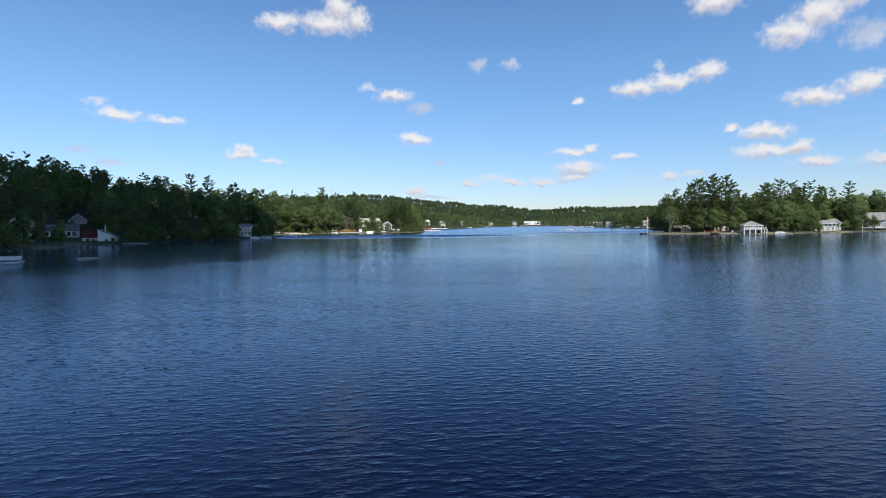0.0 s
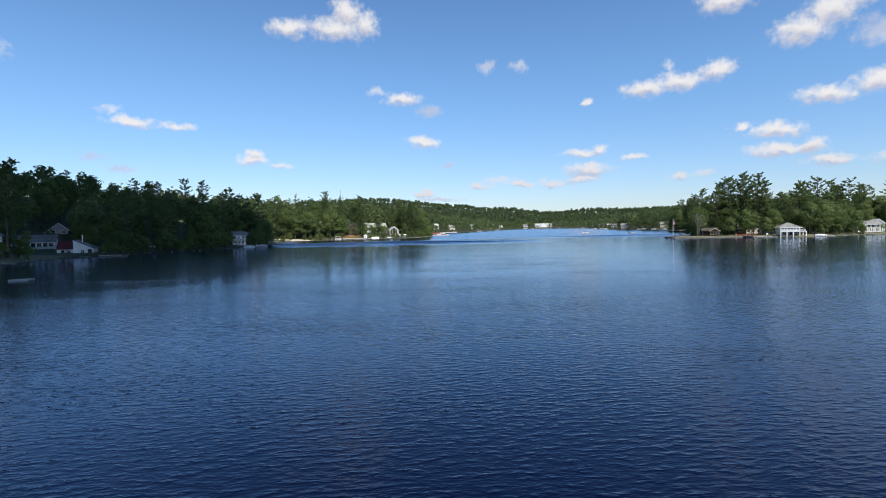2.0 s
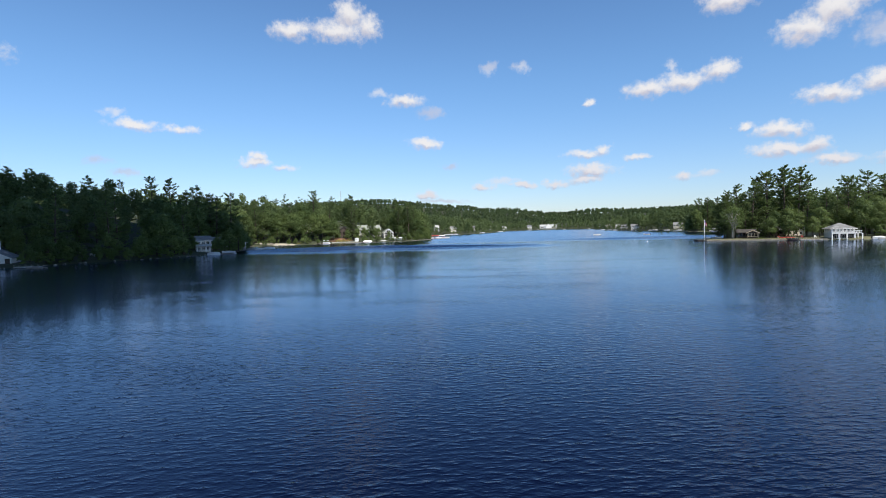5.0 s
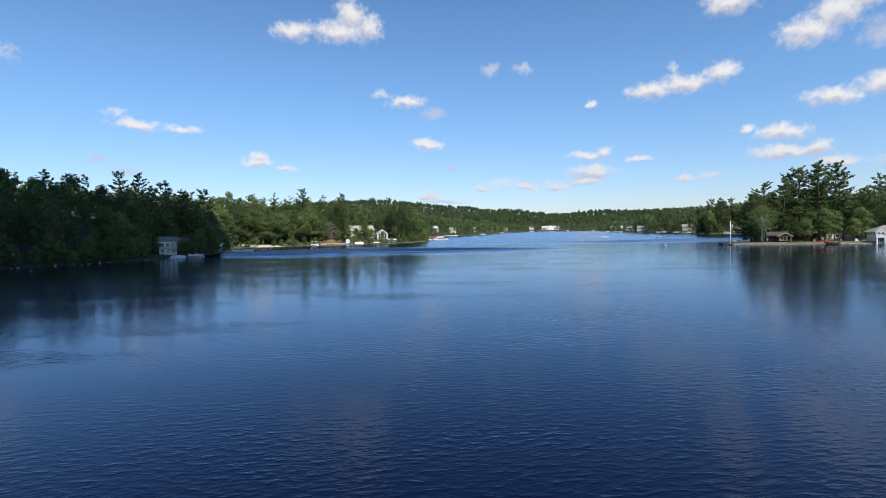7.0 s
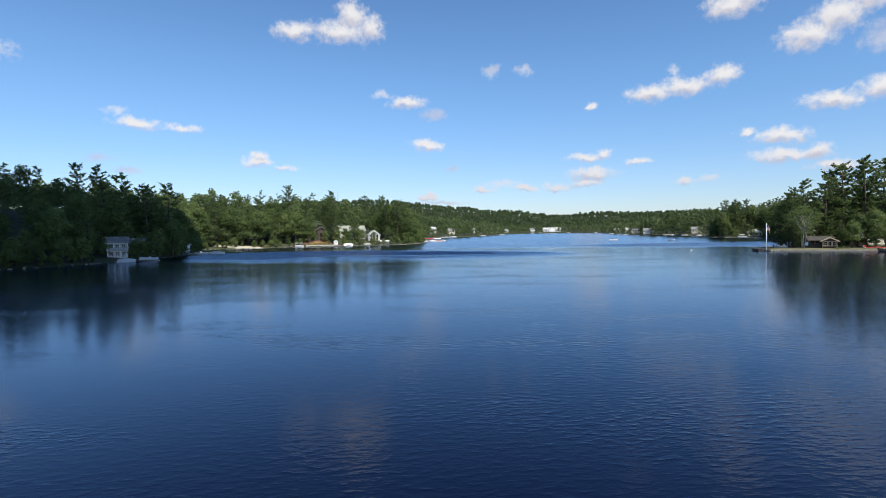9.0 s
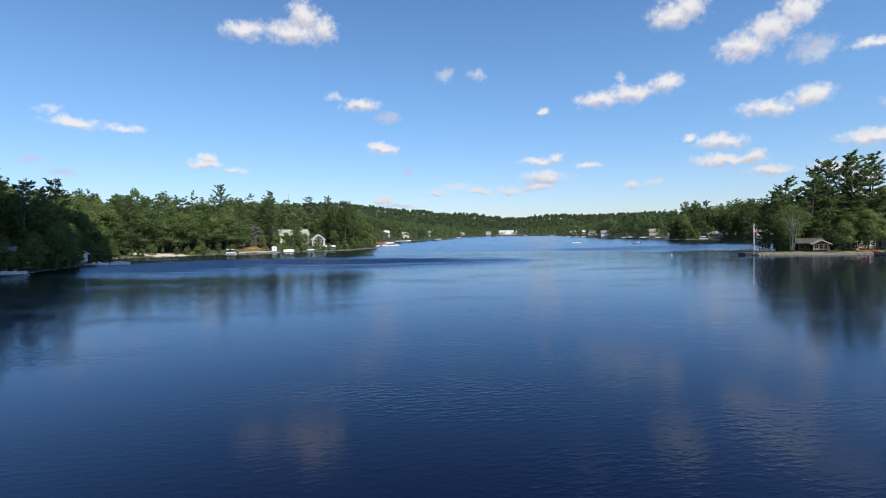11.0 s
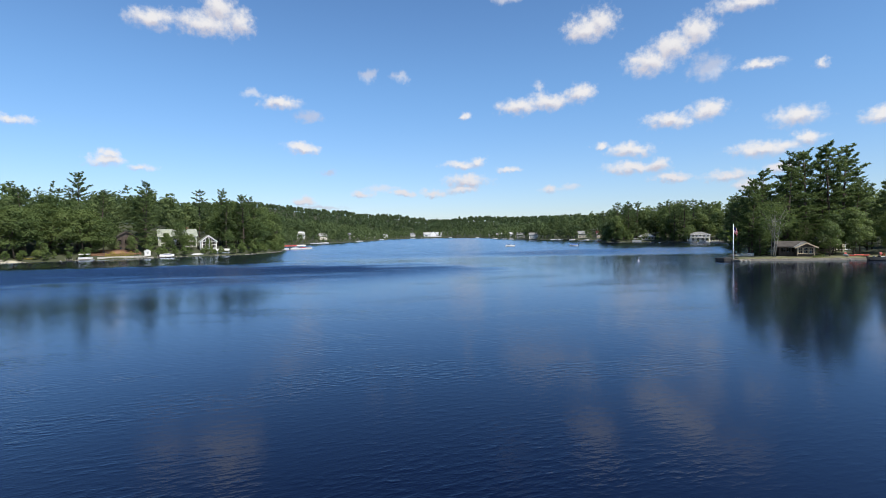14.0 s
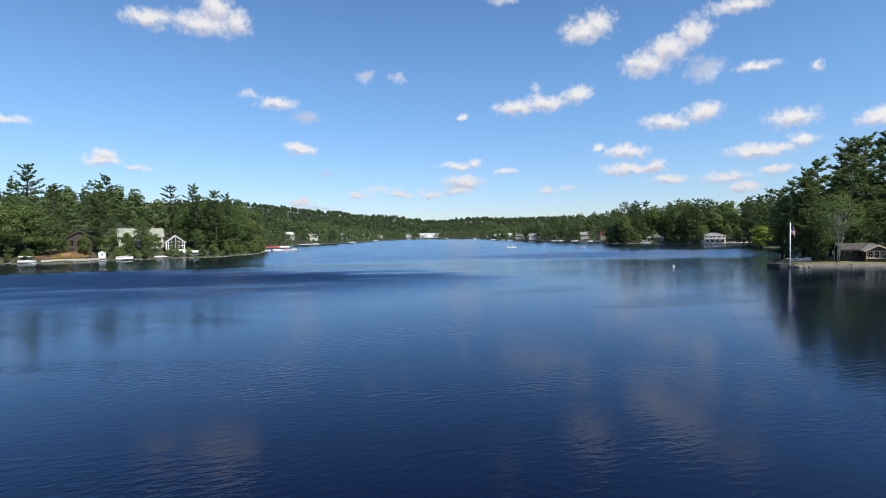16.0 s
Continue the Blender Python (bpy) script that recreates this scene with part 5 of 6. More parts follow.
motorboat(194, 417, -30, "white motorboat moored by the low boathouse", 6.5)
motorboat(200, 404, -40, "white covered motorboat by the shore", 6.0, CANVAS)
white_far = house("white two-storey lake house with a pillared balcony", 195.5, 392, -22, 11.5, 7.5, 4.4, 1.5, WHITE, SHINGLE, shape="hip", z=0.7, windows=row(5, 1.3, -4.4, 4.4, 2.8, 1.2) + row(4, 1.5, -4.2, 4.2, 0.4, 1.7))
porch(white_far, 0, -3.75, 2.3, 11.0, 1.6, 1.9, 6, None)
dock(190, 384, 215, "grey plank dock below the white lake house", 8, 1.6)
motorboat(188.5, 379, -15, "long white motorboat at the lake house's dock", 7.5)
house("grey cottage at the back of the quiet inlet", 182, 318, -50, 8.0, 6.0, 2.8, 1.8, GREY, PALE_SHINGLE, windows=row(3, 1.2, -2.6, 2.6, 0.8, 1.3))

# ---- the point with the flag ----
flagpole(87.2, 236.2, 9.3)
tip = thing("dock", pose(88.6 * S, 237.6 * S, 0, 0, 0, 187), "low dark timber dock at the tip of the point", "dock")
part("deck", box(2.4, 0, 0.35, 4.8, 3.0, 0.4, 0.03), WET_TIMBER, tip)
part("skirt", box(2.4, 0, -0.5, 4.6, 2.8, 0.84), WET_TIMBER, tip)
for px in (0.4, 2.4, 4.4):
    for s in (-1.4, 1.4):
        part("post", tube([(px, s, -1.0), (px, s, 0.6)], [0.14, 0.13], 7), WET_TIMBER, tip)
cabin = house("dark brown cabin with a dark grey roof beneath the pines", 103.0, 238.4, -28, 5.8, 4.6, 2.4, 1.0, BROWN, DARK_SHINGLE, trim=BROWN, over=0.8, z=1.1, windows=row(3, 1.0, -2.0, 0.4, 0.8, 1.2), base=BROWN)
wing = house("cabin porch wing with a pale gable and tan window bars", 103.7, 235.4, -28, 3.8, 3.2, 2.2, 0.9, BROWN, SHINGLE, shape="gable_y", trim=TAN, over=0.7, z=1.1, windows=row(3, 0.9, -1.15, 1.15, 0.5, 1.4), name="house_wing", base=BROWN)
house("brown shingled house behind the cabin", 117, 248, -25, 9.0, 7.0, 3.0, 1.6, BROWN, SHINGLE, trim=BROWN, windows=row(3, 1.3, -3, 3, 0.9, 1.3))
house("cream house behind the red kayaks", 126, 249, -18, 7.0, 6.0, 4.4, 1.6, CREAM, PALE_SHINGLE, windows=row(3, 1.2, -2.2, 2.2, 2.7, 1.2) + row(3, 1.2, -2.2, 2.2, 0.7, 1.3))
hedge(104.6, 232.7, -28, 2.6, 0.7, 0.7, "low clipped shrubs in front of the cabin porch", BUSH)
canoe_z = ground_at(110, 231.5)
kayak(110.0, 231.6, 70, "white upturned dinghy leaning near the cabin", HULL, canoe_z + 0.2, 2.8, "dinghy", 60)
for k in range(3):
    kayak(111.8 + 1.2 * k, 231.5 - 0.4 * k, -25 + 14 * k, "red plastic kayak drawn up on the lawn", RED_PLASTIC, ground_at(111.8 + 1.2 * k, 231.5 - 0.4 * k) + 0.05 + 0.1 * (k % 2), 2.8)
for px, py, paint in ((110.4, 231.6, RED_PLASTIC), (117.0, 229.6, RED_PLASTIC), (120.5, 228.2, WHITE)):
    chair(px, py, -20, "red slatted garden chair on the lawn" if paint is RED_PLASTIC else "white slatted garden chair on the lawn", paint)
dock(114.8, 227.2, -28, "low pale dock beside the seawall", 7.5, 1.6, 0.4, timber=CONCRETE)
motorboat(112.2, 226.6, -25, "dark blue and white runabout beside the low dock", 3.8, None, paint=BLACK)
motorboat(93.8, 240.6, -35, "grey rowing skiff pulled up behind the point", 4.0, None, z=ground_at(93.8, 240.6) - 0.1, paint=GREY)
picnic = thing("picnic_table", pose(89.5 * S, 239.0 * S, ground_at(89.5, 239), 0, 0, 20), "grey weathered picnic table near the flagpole", "table")
part("tabletop", box(0, 0, 0.72, 1.9, 0.8, 0.06), TIMBER, picnic)
for s in (-0.75, 0.75):
    part("bench", box(0, s, 0.42, 1.9, 0.28, 0.05), TIMBER, picnic)
    part("trestle", join(box(s, 0, 0.38, 0.08, 1.7, 0.08), moved(box(0, 0, 0, 0.08, 0.08, 0.85), Matrix.Translation((s, -0.55, 0)) @ Matrix.Rotation(radians(-22), 4, "X")), moved(box(0, 0, 0, 0.08, 0.08, 0.85), Matrix.Translation((s, 0.55, 0)) @ Matrix.Rotation(radians(22), 4, "X"))), TIMBER, picnic)


# boathouse with living floor over open boat bays
def bay_house(x, y, turn):
    wide, deep, z1, tall = 7.8, 7.0, 2.2, 2.0
    ob = house("white boathouse with a grey hipped roof over open boat bays", x, y, turn, wide, deep, z1 + tall, 1.8, WHITE, SHINGLE, shape="hip", z=0.35, over=0.8,
               windows=row(6, 0.85, -3.1, 3.1, z1 + 0.55, 1.25) + [(-2.6, 0.1, 2.1, 1.8), (0.0, 0.1, 2.1, 1.8), (2.6, 0.1, 2.1, 1.8)], side=row(3, 1.1, -2.2, 2.2, z1 + 0.55, 1.25))
    part("balcony_floor", box(0.7, -deep / 2 - 0.8, z1 - 0.15, wide + 2.6, 1.6, 0.18), WHITE, ob)
    part("balcony_floor", box(wide / 2 + 1.0, 0, z1 - 0.15, 2.0, deep, 0.18), WHITE, ob)
    bars = [box(0.7, -deep / 2 - 1.52, z1 + 0.85, wide + 2.6, 0.1, 0.1), box(wide / 2 + 1.9, 0, z1 + 0.85, 0.1, deep + 3.0, 0.1)]
    bars += [box(-wide / 2 - 0.5 + 0.25 * k, -deep / 2 - 1.52, z1 + 0.05, 0.07, 0.06, 0.82) for k in range(41)]
    part("balcony_rail", join(*bars), WHITE, ob)
    for k in range(5):
        part("post", box(-wide / 2 - 0.4 + 2.55 * k, -deep / 2 - 1.5, -0.9, 0.36, 0.36, z1 + 0.9, 0.02), WHITE, ob)
    for px, py in ((wide / 2 + 1.9, -1.5), (wide / 2 + 1.9, 2.5)):
        part("post", box(px, py, -0.9, 0.28, 0.28, z1 + 0.8), WHITE, ob)
    # near-black sheets paint the shade at the back of the boat bays
    for px in (-2.6, 0.0, 2.6):
        part("bay_back", box(px, deep / 2 - 0.6, 0.1, 2.3, 0.1, 1.9), DARK, ob)


bay_house(127.4, 226.8, -14)
motorboat(136.6, 221.6, -20, "white covered motorboat beside the boathouse", 4.6, CANVAS)
dock(134.5, 222.5, -25, "pale dock in front of the boat bays", 8.0, 1.6, 0.4, timber=CONCRETE)
second = house("cream two-storey house with a grey roof and lower terrace", 169.0, 243, -14, 9.8, 7.0, 4.2, 1.5, CREAM, SHINGLE, windows=row(5, 1.2, -3.8, 3.8, 2.7, 1.3) + row(4, 1.5, -3.5, 3.5, 0.5, 1.6), z=0.8)
porch(second, 0, -3.5, 0.3, 9.4, 2.6, 2.2, 6, None)
house("white gabled annex beside the pale-roofed house", 177.5, 249, -14, 5.5, 7.0, 4.0, 2.2, WHITE, PALE_SHINGLE, shape="gable_y", windows=row(2, 1.1, -1.2, 1.2, 2.6, 1.1) + row(2, 1.1, -1.2, 1.2, 0.7, 1.2), z=1.2)
third = house("large grey house with dormer and white-trimmed porch", 205, 262, -16, 15.0, 10.0, 5.6, 3.6, GREY, SHINGLE, windows=row(6, 1.4, -6.4, 6.4, 3.4, 1.5) + row(5, 1.6, -6, 6, 0.7, 1.7), z=1.6)
porch(third, 0, -5.0, 0.4, 14.0, 2.8, 2.5, 6, None)
dock(193, 245, 245, "grey plank dock below the grey house", 8.0, 1.6)
dock(163, 233, 245, "grey plank dock below the white house", 6.0, 1.6)
pole = thing("lamp_post", pose(190 * S, 247 * S, ground_at(190, 247), 0, 0, 0), "pale timber post by the grey house's dock", "post")
part("shaft", tube([(0, 0, -0.3), (0, 0, 6.0)], [0.12, 0.09], 8), STEEL, pole)
part("lamp_head", box(0.2, 0, 5.9, 0.6, 0.2, 0.14, 0.03), STEEL, pole)

# ---- on the open lake ----
motorboat(86, 382, 200, "white motorboat out on the open lake", 6.0)
motorboat(112, 367, 160, "small blue and white motorboat on the lake", 4.5, BLUE_CANVAS)
for px, py in ((69.5, 243),):
    buoy = thing("buoy", pose(px * S, py * S, 0, 0, 0, 0), "white mooring buoy with a dark band", "buoy", "mooring buoys")
    part("float", tube([(0, 0, -0.3), (0, 0, -0.1), (0, 0, 0.25), (0, 0, 0.4)], [0.1, 0.22, 0.22, 0.1], 10), HULL, buoy, smooth=True)
    part("stem", tube([(0, 0, 0.4), (0, 0, 0.7)], [0.08, 0.06], 8), HULL, buoy)
    part("band", tube([(0, 0, 0.5), (0, 0, 0.6)], [0.085, 0.085], 8), BLUE_CANVAS, buoy)

mast = thing("radio_mast", pose(-344 * S, 1541 * S, 20, 0, 0, 0), "thin steel radio mast on the far ridge", "mast")
for a in (0, 2.09, 4.19):
    part("leg", tube([(1.2 * math.cos(a), 1.2 * math.sin(a), 0), (0.7 * math.cos(a), 0.7 * math.sin(a), 122)], [0.45, 0.3], 5), GREY, mast)
part("bracing", join(*[tube([(1.1 * math.cos(a), 1.1 * math.sin(a), 6.0 * k), (1.1 * math.cos(a + 2.09), 1.1 * math.sin(a + 2.09), 6.0 * k + 6)], [0.1, 0.1], 4) for k in range(20) for a in (0, 2.09, 4.19)]), GREY, mast)

# ---- trees that stand out ----
plant("pine", 4, -109, 141, 29, 0.5)
slope_rng = np.random.default_rng(52)
for k in range(22):
    px, py = slope_rng.uniform(-166, -141), slope_rng.uniform(194, 228)
    if all((px * S - c[0]) ** 2 + (py * S - c[1]) ** 2 > (c[2] + 1.5) ** 2 for c in CLEAR) and all((px * S - q[0]) ** 2 + (py * S - q[1]) ** 2 > 16 for q in placed):
        plant("broad", 5 + k % 4, px, py, slope_rng.uniform(9, 14))
plant("pine", 1, -117, 256, 27, 0.4)
plant("pine", 3, -128, 262, 27, 2.4)
plant("pine", 4, -84, 345, 29, 1.4)
plant("pine", 1, -63.5, 349, 27, 3.0)
plant("pine", 3, -52, 376, 25, 0.2)
plant("pine", 0, -72.5, 335, 24, 0.9)
plant("pine", 2, -58.5, 333, 23, 4.1)
# the point: stepped up from the flag towards the boathouse
POINT = ((97.2, 242.5, 17.5, 0), (98.2, 244.5, 20.0, 3), (99.5, 245, 21.5, 1), (103.5, 247, 24.5, 4), (108, 244, 25.5, 0), (111, 248, 28.5, 3), (114, 245, 30, 2), (117, 250, 31, 0),
         (120.5, 245, 32, 1), (123.5, 251, 31, 4), (126.5, 247, 32, 4), (130.5, 251, 29, 3), (133, 241, 21, 1), (138.5, 243, 15.5, 0), (145, 247, 26, 4), (149, 249, 28, 3), (154.5, 250, 30, 0), (159, 249, 28, 2), (163.5, 252, 24, 1))
for px, py, tall, which in POINT:
    plant("pine", which, px, py, tall)
for px, py, tall, which in ((98, 249, 17, 5), (102, 252, 19, 6), (106, 250.5, 20, 7), (110, 253, 21, 5), (115, 254, 22, 8), (120, 255, 22, 6), (126, 254, 22, 7), (113, 250, 19, 6), (122, 248, 20, 5), (129, 246, 20, 8), (135, 248, 16, 7), (140, 251, 15, 6), (97.5, 247, 15, 7), (105.5, 243.5, 16, 8)):
    plant("pine", which, px, py, tall)
birch = plant("birch", 0, 97.2, 236.6, 15.0, 0.8, 1.0)
for px, py, tall, which in ((108.6, 233.8, 9.5, 2), (114.6, 234.0, 9.0, 0), (121.5, 231.0, 9.5, 3), (112, 236.5, 12.5, 0), (115.5, 234.5, 13.5, 2), (120, 237, 12, 1), (125.5, 233.5, 13.5, 4), (129, 237.5, 12, 0), (101.5, 243, 12, 3), (139, 231, 16, 2), (143.5, 230.5, 15, 0), (147.5, 232.5, 14, 4), (152, 235, 15, 1), (156, 238, 13, 3),
                            (136, 236, 13, 1), (142, 237, 17, 3), (149, 240, 18, 0), (160, 242, 16, 2), (175, 252, 16, 0), (185, 243, 8, 4), (189, 251, 13, 1), (197, 258, 14, 3)):
    plant("broad", which, px, py, tall)
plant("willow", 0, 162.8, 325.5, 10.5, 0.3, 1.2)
for px, py, tall, which in ((97.4, 240.4, 9, 1), (99.5, 243.5, 10, 0), (101.5, 246, 12, 1), (110.5, 241.5, 9, 0), (109, 238.2, 7, 1), (107.5, 241, 9, 0), (112.5, 239, 8, 1), (118, 241, 9, 1), (123, 244, 8, 0), (98.6, 241.5, 8.5, 0), (101.2, 243.2, 9.5, 1)):
    plant("fir", which, px, py, tall)
for px, py, tall, which in ((-50.0, 341.5, 13, 1), (-47.5, 338.5, 8, 3), (-34, 343, 10, 4), (-66, 327, 7, 2), (-70, 325, 9, 0), (-61, 328, 8, 1), (-80, 233, 13, 0), (-82.5, 239, 14, 2), (-80.5, 226.5, 11, 4), (-84.5, 243, 12, 3), (-52, 336.5, 7, 3), (-40, 339.5, 6, 1), (-57.5, 338.5, 6.5, 0), (-46.3, 341.0, 7.5, 2), (-54.0, 339.6, 7.5, 4)):
    plant("broad", which, px, py, tall)
bank_rng = np.random.default_rng(44)
plant("young", 1, -85.6, 212.6, 6.2)
plant("young", 0, -80.5, 216.5, 6.0)
for px, py, tall in ((-137, 203, 12), (-133, 196, 10), (-128.5, 190, 9), (-124, 186, 10), (-119, 181, 11), (-144, 204, 13), (-148, 196, 12), (-115, 178, 9), (-130, 202, 13)):
    plant("broad", 5 + int(tall) % 4, px, py, tall)
CLEAR.extend((x * S, y * S, r * S) for x, y, r in ((-104, 186.5, 4), (-101, 183, 4), (-82, 210.5, 5), (-79, 206, 4), (-66, 318.5, 4), (-61, 321.5, 4), (-56, 324.5, 3), (-49, 334, 4)))
for (ax, ay), (bx, by) in zip(SHORE[8:16], SHORE[9:17]):
    long = math.hypot(bx - ax, by - ay)
    inland = ((ay - by) / long, (bx - ax) / long)
    for k in range(int(long / 2.0)):
        f, back = (k + bank_rng.random()) / int(long / 2.0), bank_rng.uniform(0.5, 1.6)
        px, py = ax + (bx - ax) * f + inland[0] * back, ay + (by - ay) * f + inland[1] * back
        if all((px * S - c[0]) ** 2 + (py * S - c[1]) ** 2 > (c[2] * 0.9) ** 2 for c in CLEAR):
            if k % 2:
                plant("young", int(bank_rng.integers(3)), px, py, bank_rng.uniform(5.0, 8.5), None, 1.25)
            else:
                plant("bush", int(bank_rng.integers(3)), px, py, bank_rng.uniform(2.0, 3.8))
for (ax, ay), (bx, by) in zip(SHORE[17:26], SHORE[18:27]):
    steps = int(math.hypot(bx - ax, by - ay) / 1.5)
    for k in range(steps):
        f = (k + bank_rng.random()) / steps
        px, py = ax + (bx - ax) * f - bank_rng.uniform(0.5, 3.2), ay + (by - ay) * f + bank_rng.uniform(0.4, 3.2)
        on_beach = px < -74 and bank_rng.random() < 0.6
        if to_shore(px * S, py * S) > 0.4 and not on_beach and all((px * S - c[0]) ** 2 + (py * S - c[1]) ** 2 > (c[2] * 0.8) ** 2 for c in CLEAR):
            plant("bush", int(bank_rng.integers(3)), px, py, bank_rng.uniform(1.4, 3.6))
for px, py, tall, which in ((189.8, 393, 12, 1), (201.2, 389, 12, 3), (203.5, 384, 9, 0), (184.5, 425.5, 9, 2), (195.0, 424, 8, 4)):
    plant("broad", which, px, py, tall)
for px, py in ((192.2, 388.2), (196.8, 386.2), (199.2, 385.0)):
    plant("bush", 1, px, py, 1.8)
plant("bush", 1, 176.0, 243.5, 4.6)
plant("bush", 0, 170, 333, 7.0)
plant("bush", 2, 161, 312, 6.0)

CLEAR.extend((x * S, y * S, r * S) for x, y, r in ((-134, 189, 4), (-127, 181, 5), (-119, 173, 5), (201.5, 384, 6), (205, 377, 6), (208.5, 370, 6), (164.5, 322, 5), (167.5, 317, 5), (-139, 191, 4), (-135, 186, 4), (-129, 171, 5), (-124, 165, 5), (-119, 158, 5), (-114, 151, 4), (-113, 143, 4)))

# ---- the woods ----
woods = np.random.default_rng(21)


def scatter(x0, x1, y0, y1, gap, near, far, limit=4000):
    """Places in metres inside a block of the plan, at least gap apart, between near and far metres from the water."""
    tries = woods.uniform((x0 * S, y0 * S), (x1 * S, y1 * S), (int((x1 - x0) * (y1 - y0) * S * S / gap ** 2 * 3.2), 2))
    d = to_shore(tries[:, 0], tries[:, 1])
    tries = tries[(d > near) & (d < far)]
    grid, out = {}, []
    for p in tries:
        cell = (int(p[0] // gap), int(p[1] // gap))
        close = [q for i in (-1, 0, 1) for j in (-1, 0, 1) for q in grid.get((cell[0] + i, cell[1] + j), ())]
        if all((p[0] - q[0]) ** 2 + (p[1] - q[1]) ** 2 > gap * gap for q in close) and all((p[0] - c[0]) ** 2 + (p[1] - c[1]) ** 2 > c[2] ** 2 for c in CLEAR):
            grid.setdefault(cell, []).append(p)
            out.append(p)
    return out[:limit]


def open_view(p, blockers):
    """Whether no marked clearing lies at p."""
    return all((p[0] - x * S) ** 2 + (p[1] - y * S) ** 2 > (r * S) ** 2 for x, y, r in blockers)


# places kept clear in front of the houses, so that they show from the water
FRONTS = [(-129, 171, 5), (-124, 165, 5), (-119, 157, 6), (-113, 150, 5), (-112, 142, 4), (-104, 160, 9), (-112, 160, 8), (-122, 168, 9), (-82, 210, 3.2), (-48, 338, 9), (-42, 337, 7), (-37, 339, 6), (-62, 321, 5), (-63, 328, 4), (-88, 305, 3), (-76, 316, 5), (-118, 142, 6), (-85, 249, 3), (-134, 188, 3), (-125, 178, 6), (-118, 172, 6),
          (195, 386, 8), (186, 425, 7), (168, 236, 7), (178, 240, 6), (205, 255, 10), (130, 221, 9), (-80, 328, 3), (-106, 150, 8), (-105, 185, 5), (-101, 135, 7), (181, 312, 5)]
for x0, x1, y0, y1, gap, far in ((-150, -15, 85, 410, 5.4, 24), (155, 235, 300, 480, 6.0, 22), (150, 240, 228, 275, 7.0, 30)):
    for p in scatter(x0, x1, y0, y1, gap, 1.5, far):
        if not open_view(p, FRONTS) or min(np.hypot(p[0] - q[0], p[1] - q[1]) for q in placed) < 3.2:
            continue
        edge = float(to_shore(p[0], p[1]))
        sunny = x0 < 0 and p[1] > 285 * S
        pine = woods.random() < (0.15 if edge < 7 else 0.42 if sunny else 0.30) + (0.15 if x0 > 0 else 0)
        tall = woods.uniform(19, 27) if pine else woods.uniform(12, 19) * (0.55 if edge < 6 else 1)
        if sunny and not pine:
            tall *= 1.25
        if x0 > 0:
            tall *= 1.15
        if x0 < 0 and p[1] < 215 * S:
            tall *= 0.85
        which = int(woods.integers(5)) if sunny else 5 + int(woods.integers(4))
        plant("pine" if pine else "broad", which, p[0] / S, p[1] / S, tall, None, 1.18 if sunny and not pine else 1.0)
for x0, x1, y0, y1, gap in ((-125, -15, 90, 410, 4.2), (155, 225, 296, 470, 5.5), (140, 230, 226, 268, 6.0)):
    for p in scatter(x0, x1, y0, y1, gap, 1.2, 13.0):
        if open_view(p, [(x, y, r * 0.8) for x, y, r in FRONTS]) and min(np.hypot(p[0] - q[0], p[1] - q[1]) for q in placed) > 2.4:
            plant("young", int(woods.integers(3)), p[0] / S, p[1] / S, woods.uniform(4.5, 9.0))
for x0, x1, y0, y1, gap in ((-112, -15, 90, 410, 3.0), (155, 215, 296, 450, 4.4), (138, 215, 222, 262, 4.6)):
    for p in scatter(x0, x1, y0, y1, gap, 0.2, 6.0):
        if open_view(p, [(x, y, r * 0.8) for x, y, r in FRONTS]):
            plant("bush", int(woods.integers(3)), p[0] / S, p[1] / S, woods.uniform(2.0, 5.2))


def forest(name, label, stems, shapes, tall, green):
    """Many trees joined into one piece of woodland."""
    verts, faces, at = [], [], 0
    heights = land(np.array([p[0] for p in stems]), np.array([p[1] for p in stems]))
    for p, z in zip(stems, heights):
        v, f, size = shapes[int(woods.integers(len(shapes)))]
        k = woods.uniform(*tall) / size
        a = woods.uniform(0, 6.28)
        c, s = math.cos(a) * k, math.sin(a) * k
        verts.append(np.stack([v[:, 0] * c - v[:, 1] * s + p[0], v[:, 0] * s + v[:, 1] * c + p[1], v[:, 2] * k * woods.uniform(0.88, 1.12) + z - 0.2], 1))
        faces.append(f + at)
        at += len(v)
    ob = new(name, mesh_np(name, np.concatenate(verts), np.concatenate(faces), green))
    return tagged(ob, label, "woods", kind="stuff")


def as_quads(shape):
    """The green of a tree shape as three-cornered faces only."""
    _, v, f = shape
    if f.shape[1] == 4:
        f = np.concatenate([f[:, :3], f[:, [0, 2, 3]]])
    return v, f


MID = [(*as_quads(pine_shape(70 + i, 22.0, 34, 9, 4, 1.15, 0.50, 0.14, 0.22)), 22.0) for i in range(2)]
MID += [(*as_quads(broad_shape(80 + i, 16.0, 20, 40, 0.58, 0.08, 0.25)), 16.5) for i in range(3)]
FRONT = [(*as_quads(pine_shape(170 + i, 22.0, 30, 8, 4, 1.2, 0.55, 0.12, 0.21)), 20.0) for i in range(2)]
FRONT += [(*as_quads(broad_shape(180 + i, 16.0, 18, 28, 0.68, 0.05, 0.36)), 18.0) for i in range(6)]
DISTANT = [(*as_quads(pine_shape(90 + i, 20.0, 18, 5, 4, 1.9, 0.9, 0.10, 0.20)), 20.0) for i in range(2)]
DISTANT += [(*as_quads(broad_shape(95 + i, 16.0, 13, 15, 1.02, 0.05, 0.36)), 17.0) for i in range(7)]
FARTHER = [(*as_quads(pine_shape(98 + i, 20.0, 12, 4, 3, 2.4, 1.3, 0.08, 0.20)), 20.0) for i in range(2)]
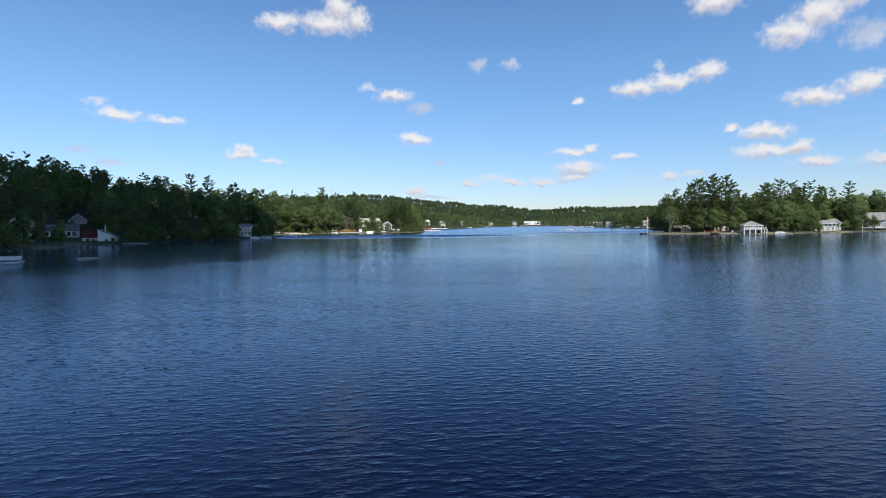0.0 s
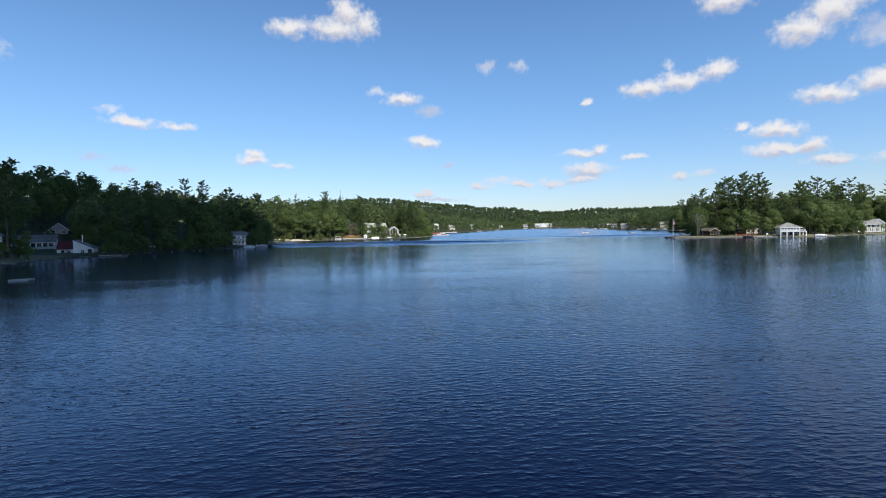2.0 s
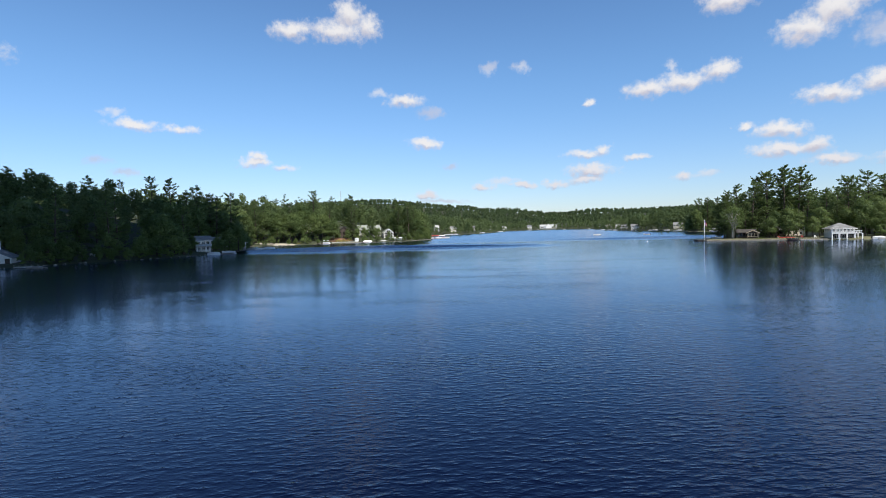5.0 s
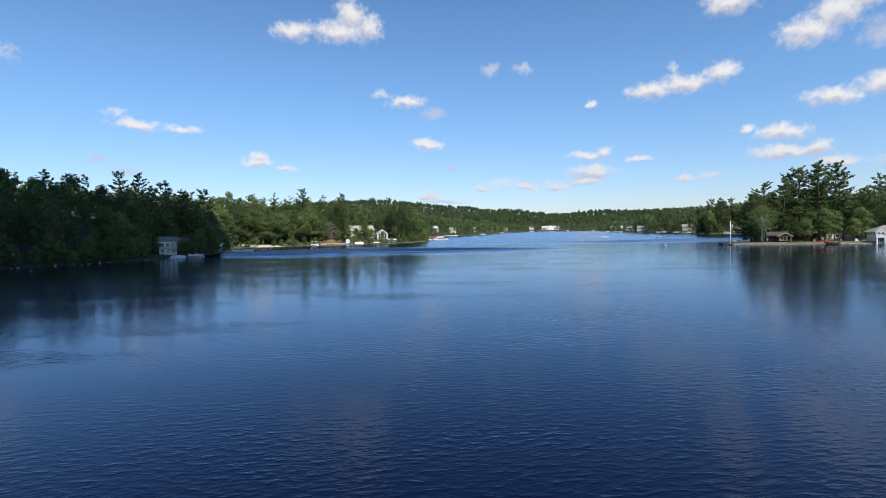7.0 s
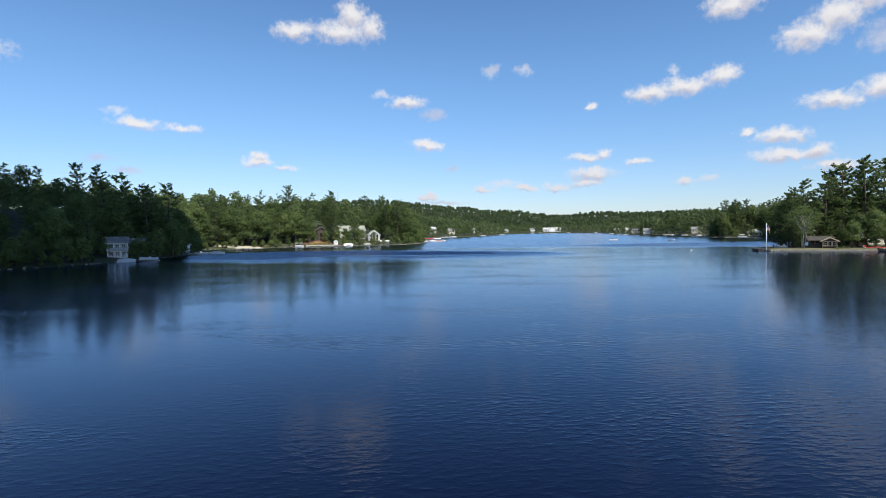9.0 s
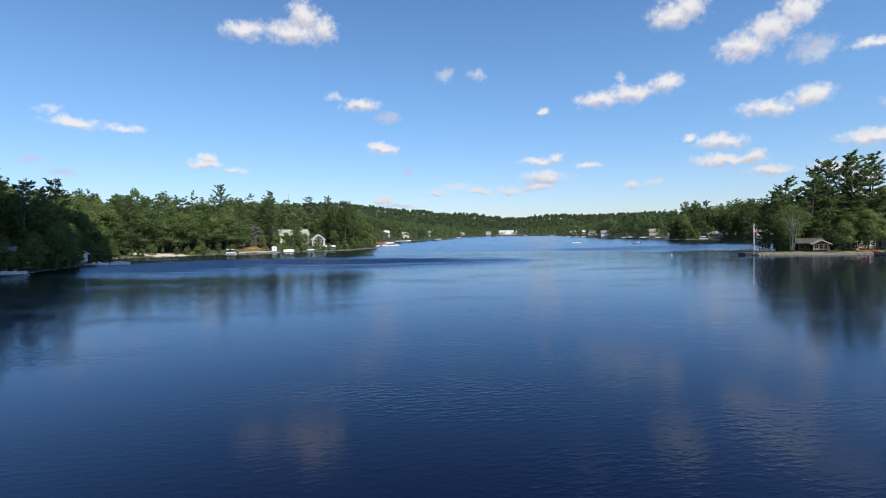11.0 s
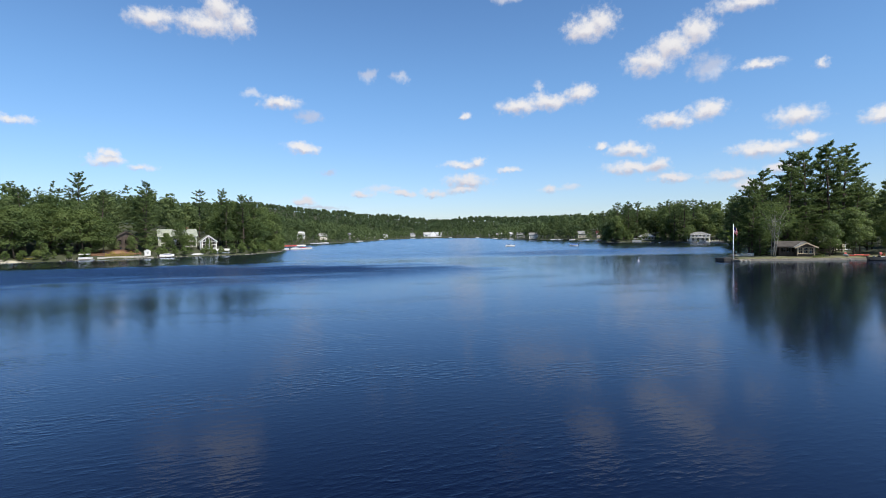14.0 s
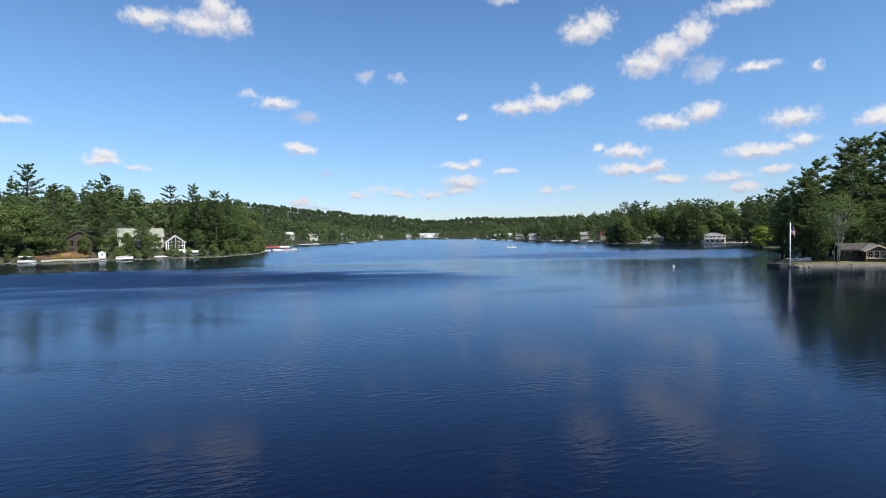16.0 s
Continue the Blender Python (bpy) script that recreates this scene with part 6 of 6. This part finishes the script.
FARTHER += [(*as_quads(broad_shape(99 + i, 16.0, 10, 12, 1.4, 0.04, 0.40)), 16.0) for i in range(7)]
HAZY = [(*as_quads(broad_shape(105 + i, 15.0, 6, 9, 2.3, 0.0, 0.52)), 15.0) for i in range(4)]
HAZY += [(*as_quads(pine_shape(101, 18.0, 8, 2, 2, 3.2, 2.2, 0.1, 0.24)), 18.0)]
forest("woods", "mixed pine and broadleaf woods on the near slope", scatter(-175, -15, 85, 420, 7.4, 22, 58) + scatter(-220, -60, 90, 420, 9.0, 58, 90), MID, (11, 20), WOODS)
forest("woods", "mixed woods higher up the near slope", scatter(-250, -60, 90, 420, 9.5, 90, 120), DISTANT, (12, 20), WOODS)
forest("woods", "low wooded ground behind the point", scatter(150, 290, 238, 470, 7.5, 18, 60) + scatter(90, 150, 264, 470, 7.5, 18, 60), MID, (18, 25), WOODS)
forest("woods", "woods on the crown of the left hill", scatter(-430, -110, 70, 400, 12.5, 118, 290), DISTANT, (15, 22), WOODS)
forest("woods", "mixed woods along the far left shore", scatter(-60, 60, 405, 620, 6.4, 1.5, 26), FRONT, (8, 19), WOODS)
forest("woods", "mixed woods on the far left hill", scatter(-260, 110, 405, 620, 8.0, 26, 75) + scatter(-260, 110, 405, 620, 10.0, 75, 120), DISTANT, (12, 21), WOODS)
forest("woods", "distant woods along the lake's upper end", scatter(-260, 420, 615, 1010, 7.5, 1.5, 90), FARTHER, (6, 14), WOODS)
forest("woods", "pine woods along the far right shore", scatter(150, 260, 430, 620, 6.6, 1.5, 26), FRONT, (12, 23), WOODS)
forest("woods", "pine woods on the far right hill", scatter(100, 420, 440, 620, 8.0, 26, 85), DISTANT, (15, 25), WOODS)
forest("woods", "hazy woods on the far ridge", scatter(-420, 640, 1000, 1440, 11.8, 3, 1500), HAZY, (11, 17), WOODS)

SHRUBS = [(*as_quads(broad_shape(140 + i, 4.0, 5, 14, 0.48, 0.0, 0.46)), 4.0) for i in range(3)]
forest("shore_shrubs", "low green shrubs along the far shores", scatter(-40, 215, 402, 960, 3.6, 0.2, 4.2), SHRUBS, (1.8, 4.2), WOODS)

# ---- stones along the water's edge ----
stones = [rock_mesh(200 + i) for i in range(4)]
rock_rng = np.random.default_rng(31)
arrays = []
for data in stones:
    v = np.zeros(len(data.vertices) * 3)
    data.vertices.foreach_get("co", v)
    arrays.append((v.reshape(-1, 3), np.array([tuple(f.vertices) for f in data.polygons])))
verts, faces, at = [], [], 0
for a, b in zip(shore[3:-4], shore[4:-3]):
    length = np.hypot(*(b - a))
    for k in range(int(length / (0.9 if length < 60 else 4))):
        if rock_rng.random() < 0.35:
            continue
        p = a + (b - a) * rock_rng.random() + rock_rng.normal(0, 0.5, 2)
        v, f = arrays[int(rock_rng.integers(4))]
        size = rock_rng.uniform(0.15, 0.55)
        verts.append(v * size * rock_rng.uniform(0.7, 1.4, 3) + (p[0], p[1], 0.05))
        faces.append(f + at)
        at += len(v)
shore_stones = new("shore_stones", mesh_np("shore_stones", np.concatenate(verts), np.concatenate(faces), ROCK))
tagged(shore_stones, "grey stones along the water's edge", "stones", kind="stuff")

# ---- the seawall of the point, stone by stone ----
line = [Vector((x * S, y * S)) for x, y in ((86.6, 236.9), (87.7, 235.1), (98, 232.3), (107, 229.9), (116, 227.3), (122, 224.3))]
seawall = thing("seawall", pose(86.6 * S, 236.9 * S, 0), "low stone seawall along the grassy point", "wall")
blocks = [mesh_of("stone", box(0, 0, 0, 1.0, 0.6, 1.0, 0.02), STONE) for k in range(3)]
for a, b in zip(line, line[1:]):
    length = (b - a).length
    count = max(1, int(length / 1.25))
    for k in range(count):
        c = a.lerp(b, (k + 0.5) / count)
        stone = new("stone", blocks[k % 3])
        stone.parent = seawall
        stone.location = (c.x - 86.6 * S, c.y - 236.9 * S, -0.5)
        stone.rotation_euler = (0, 0, math.atan2(b.y - a.y, b.x - a.x) + wall_rng.normal(0, 0.03))
        stone.scale = (length / count * 1.01, 1.0 + wall_rng.uniform(0, 0.2), 1.02 + wall_rng.normal(0, 0.05))
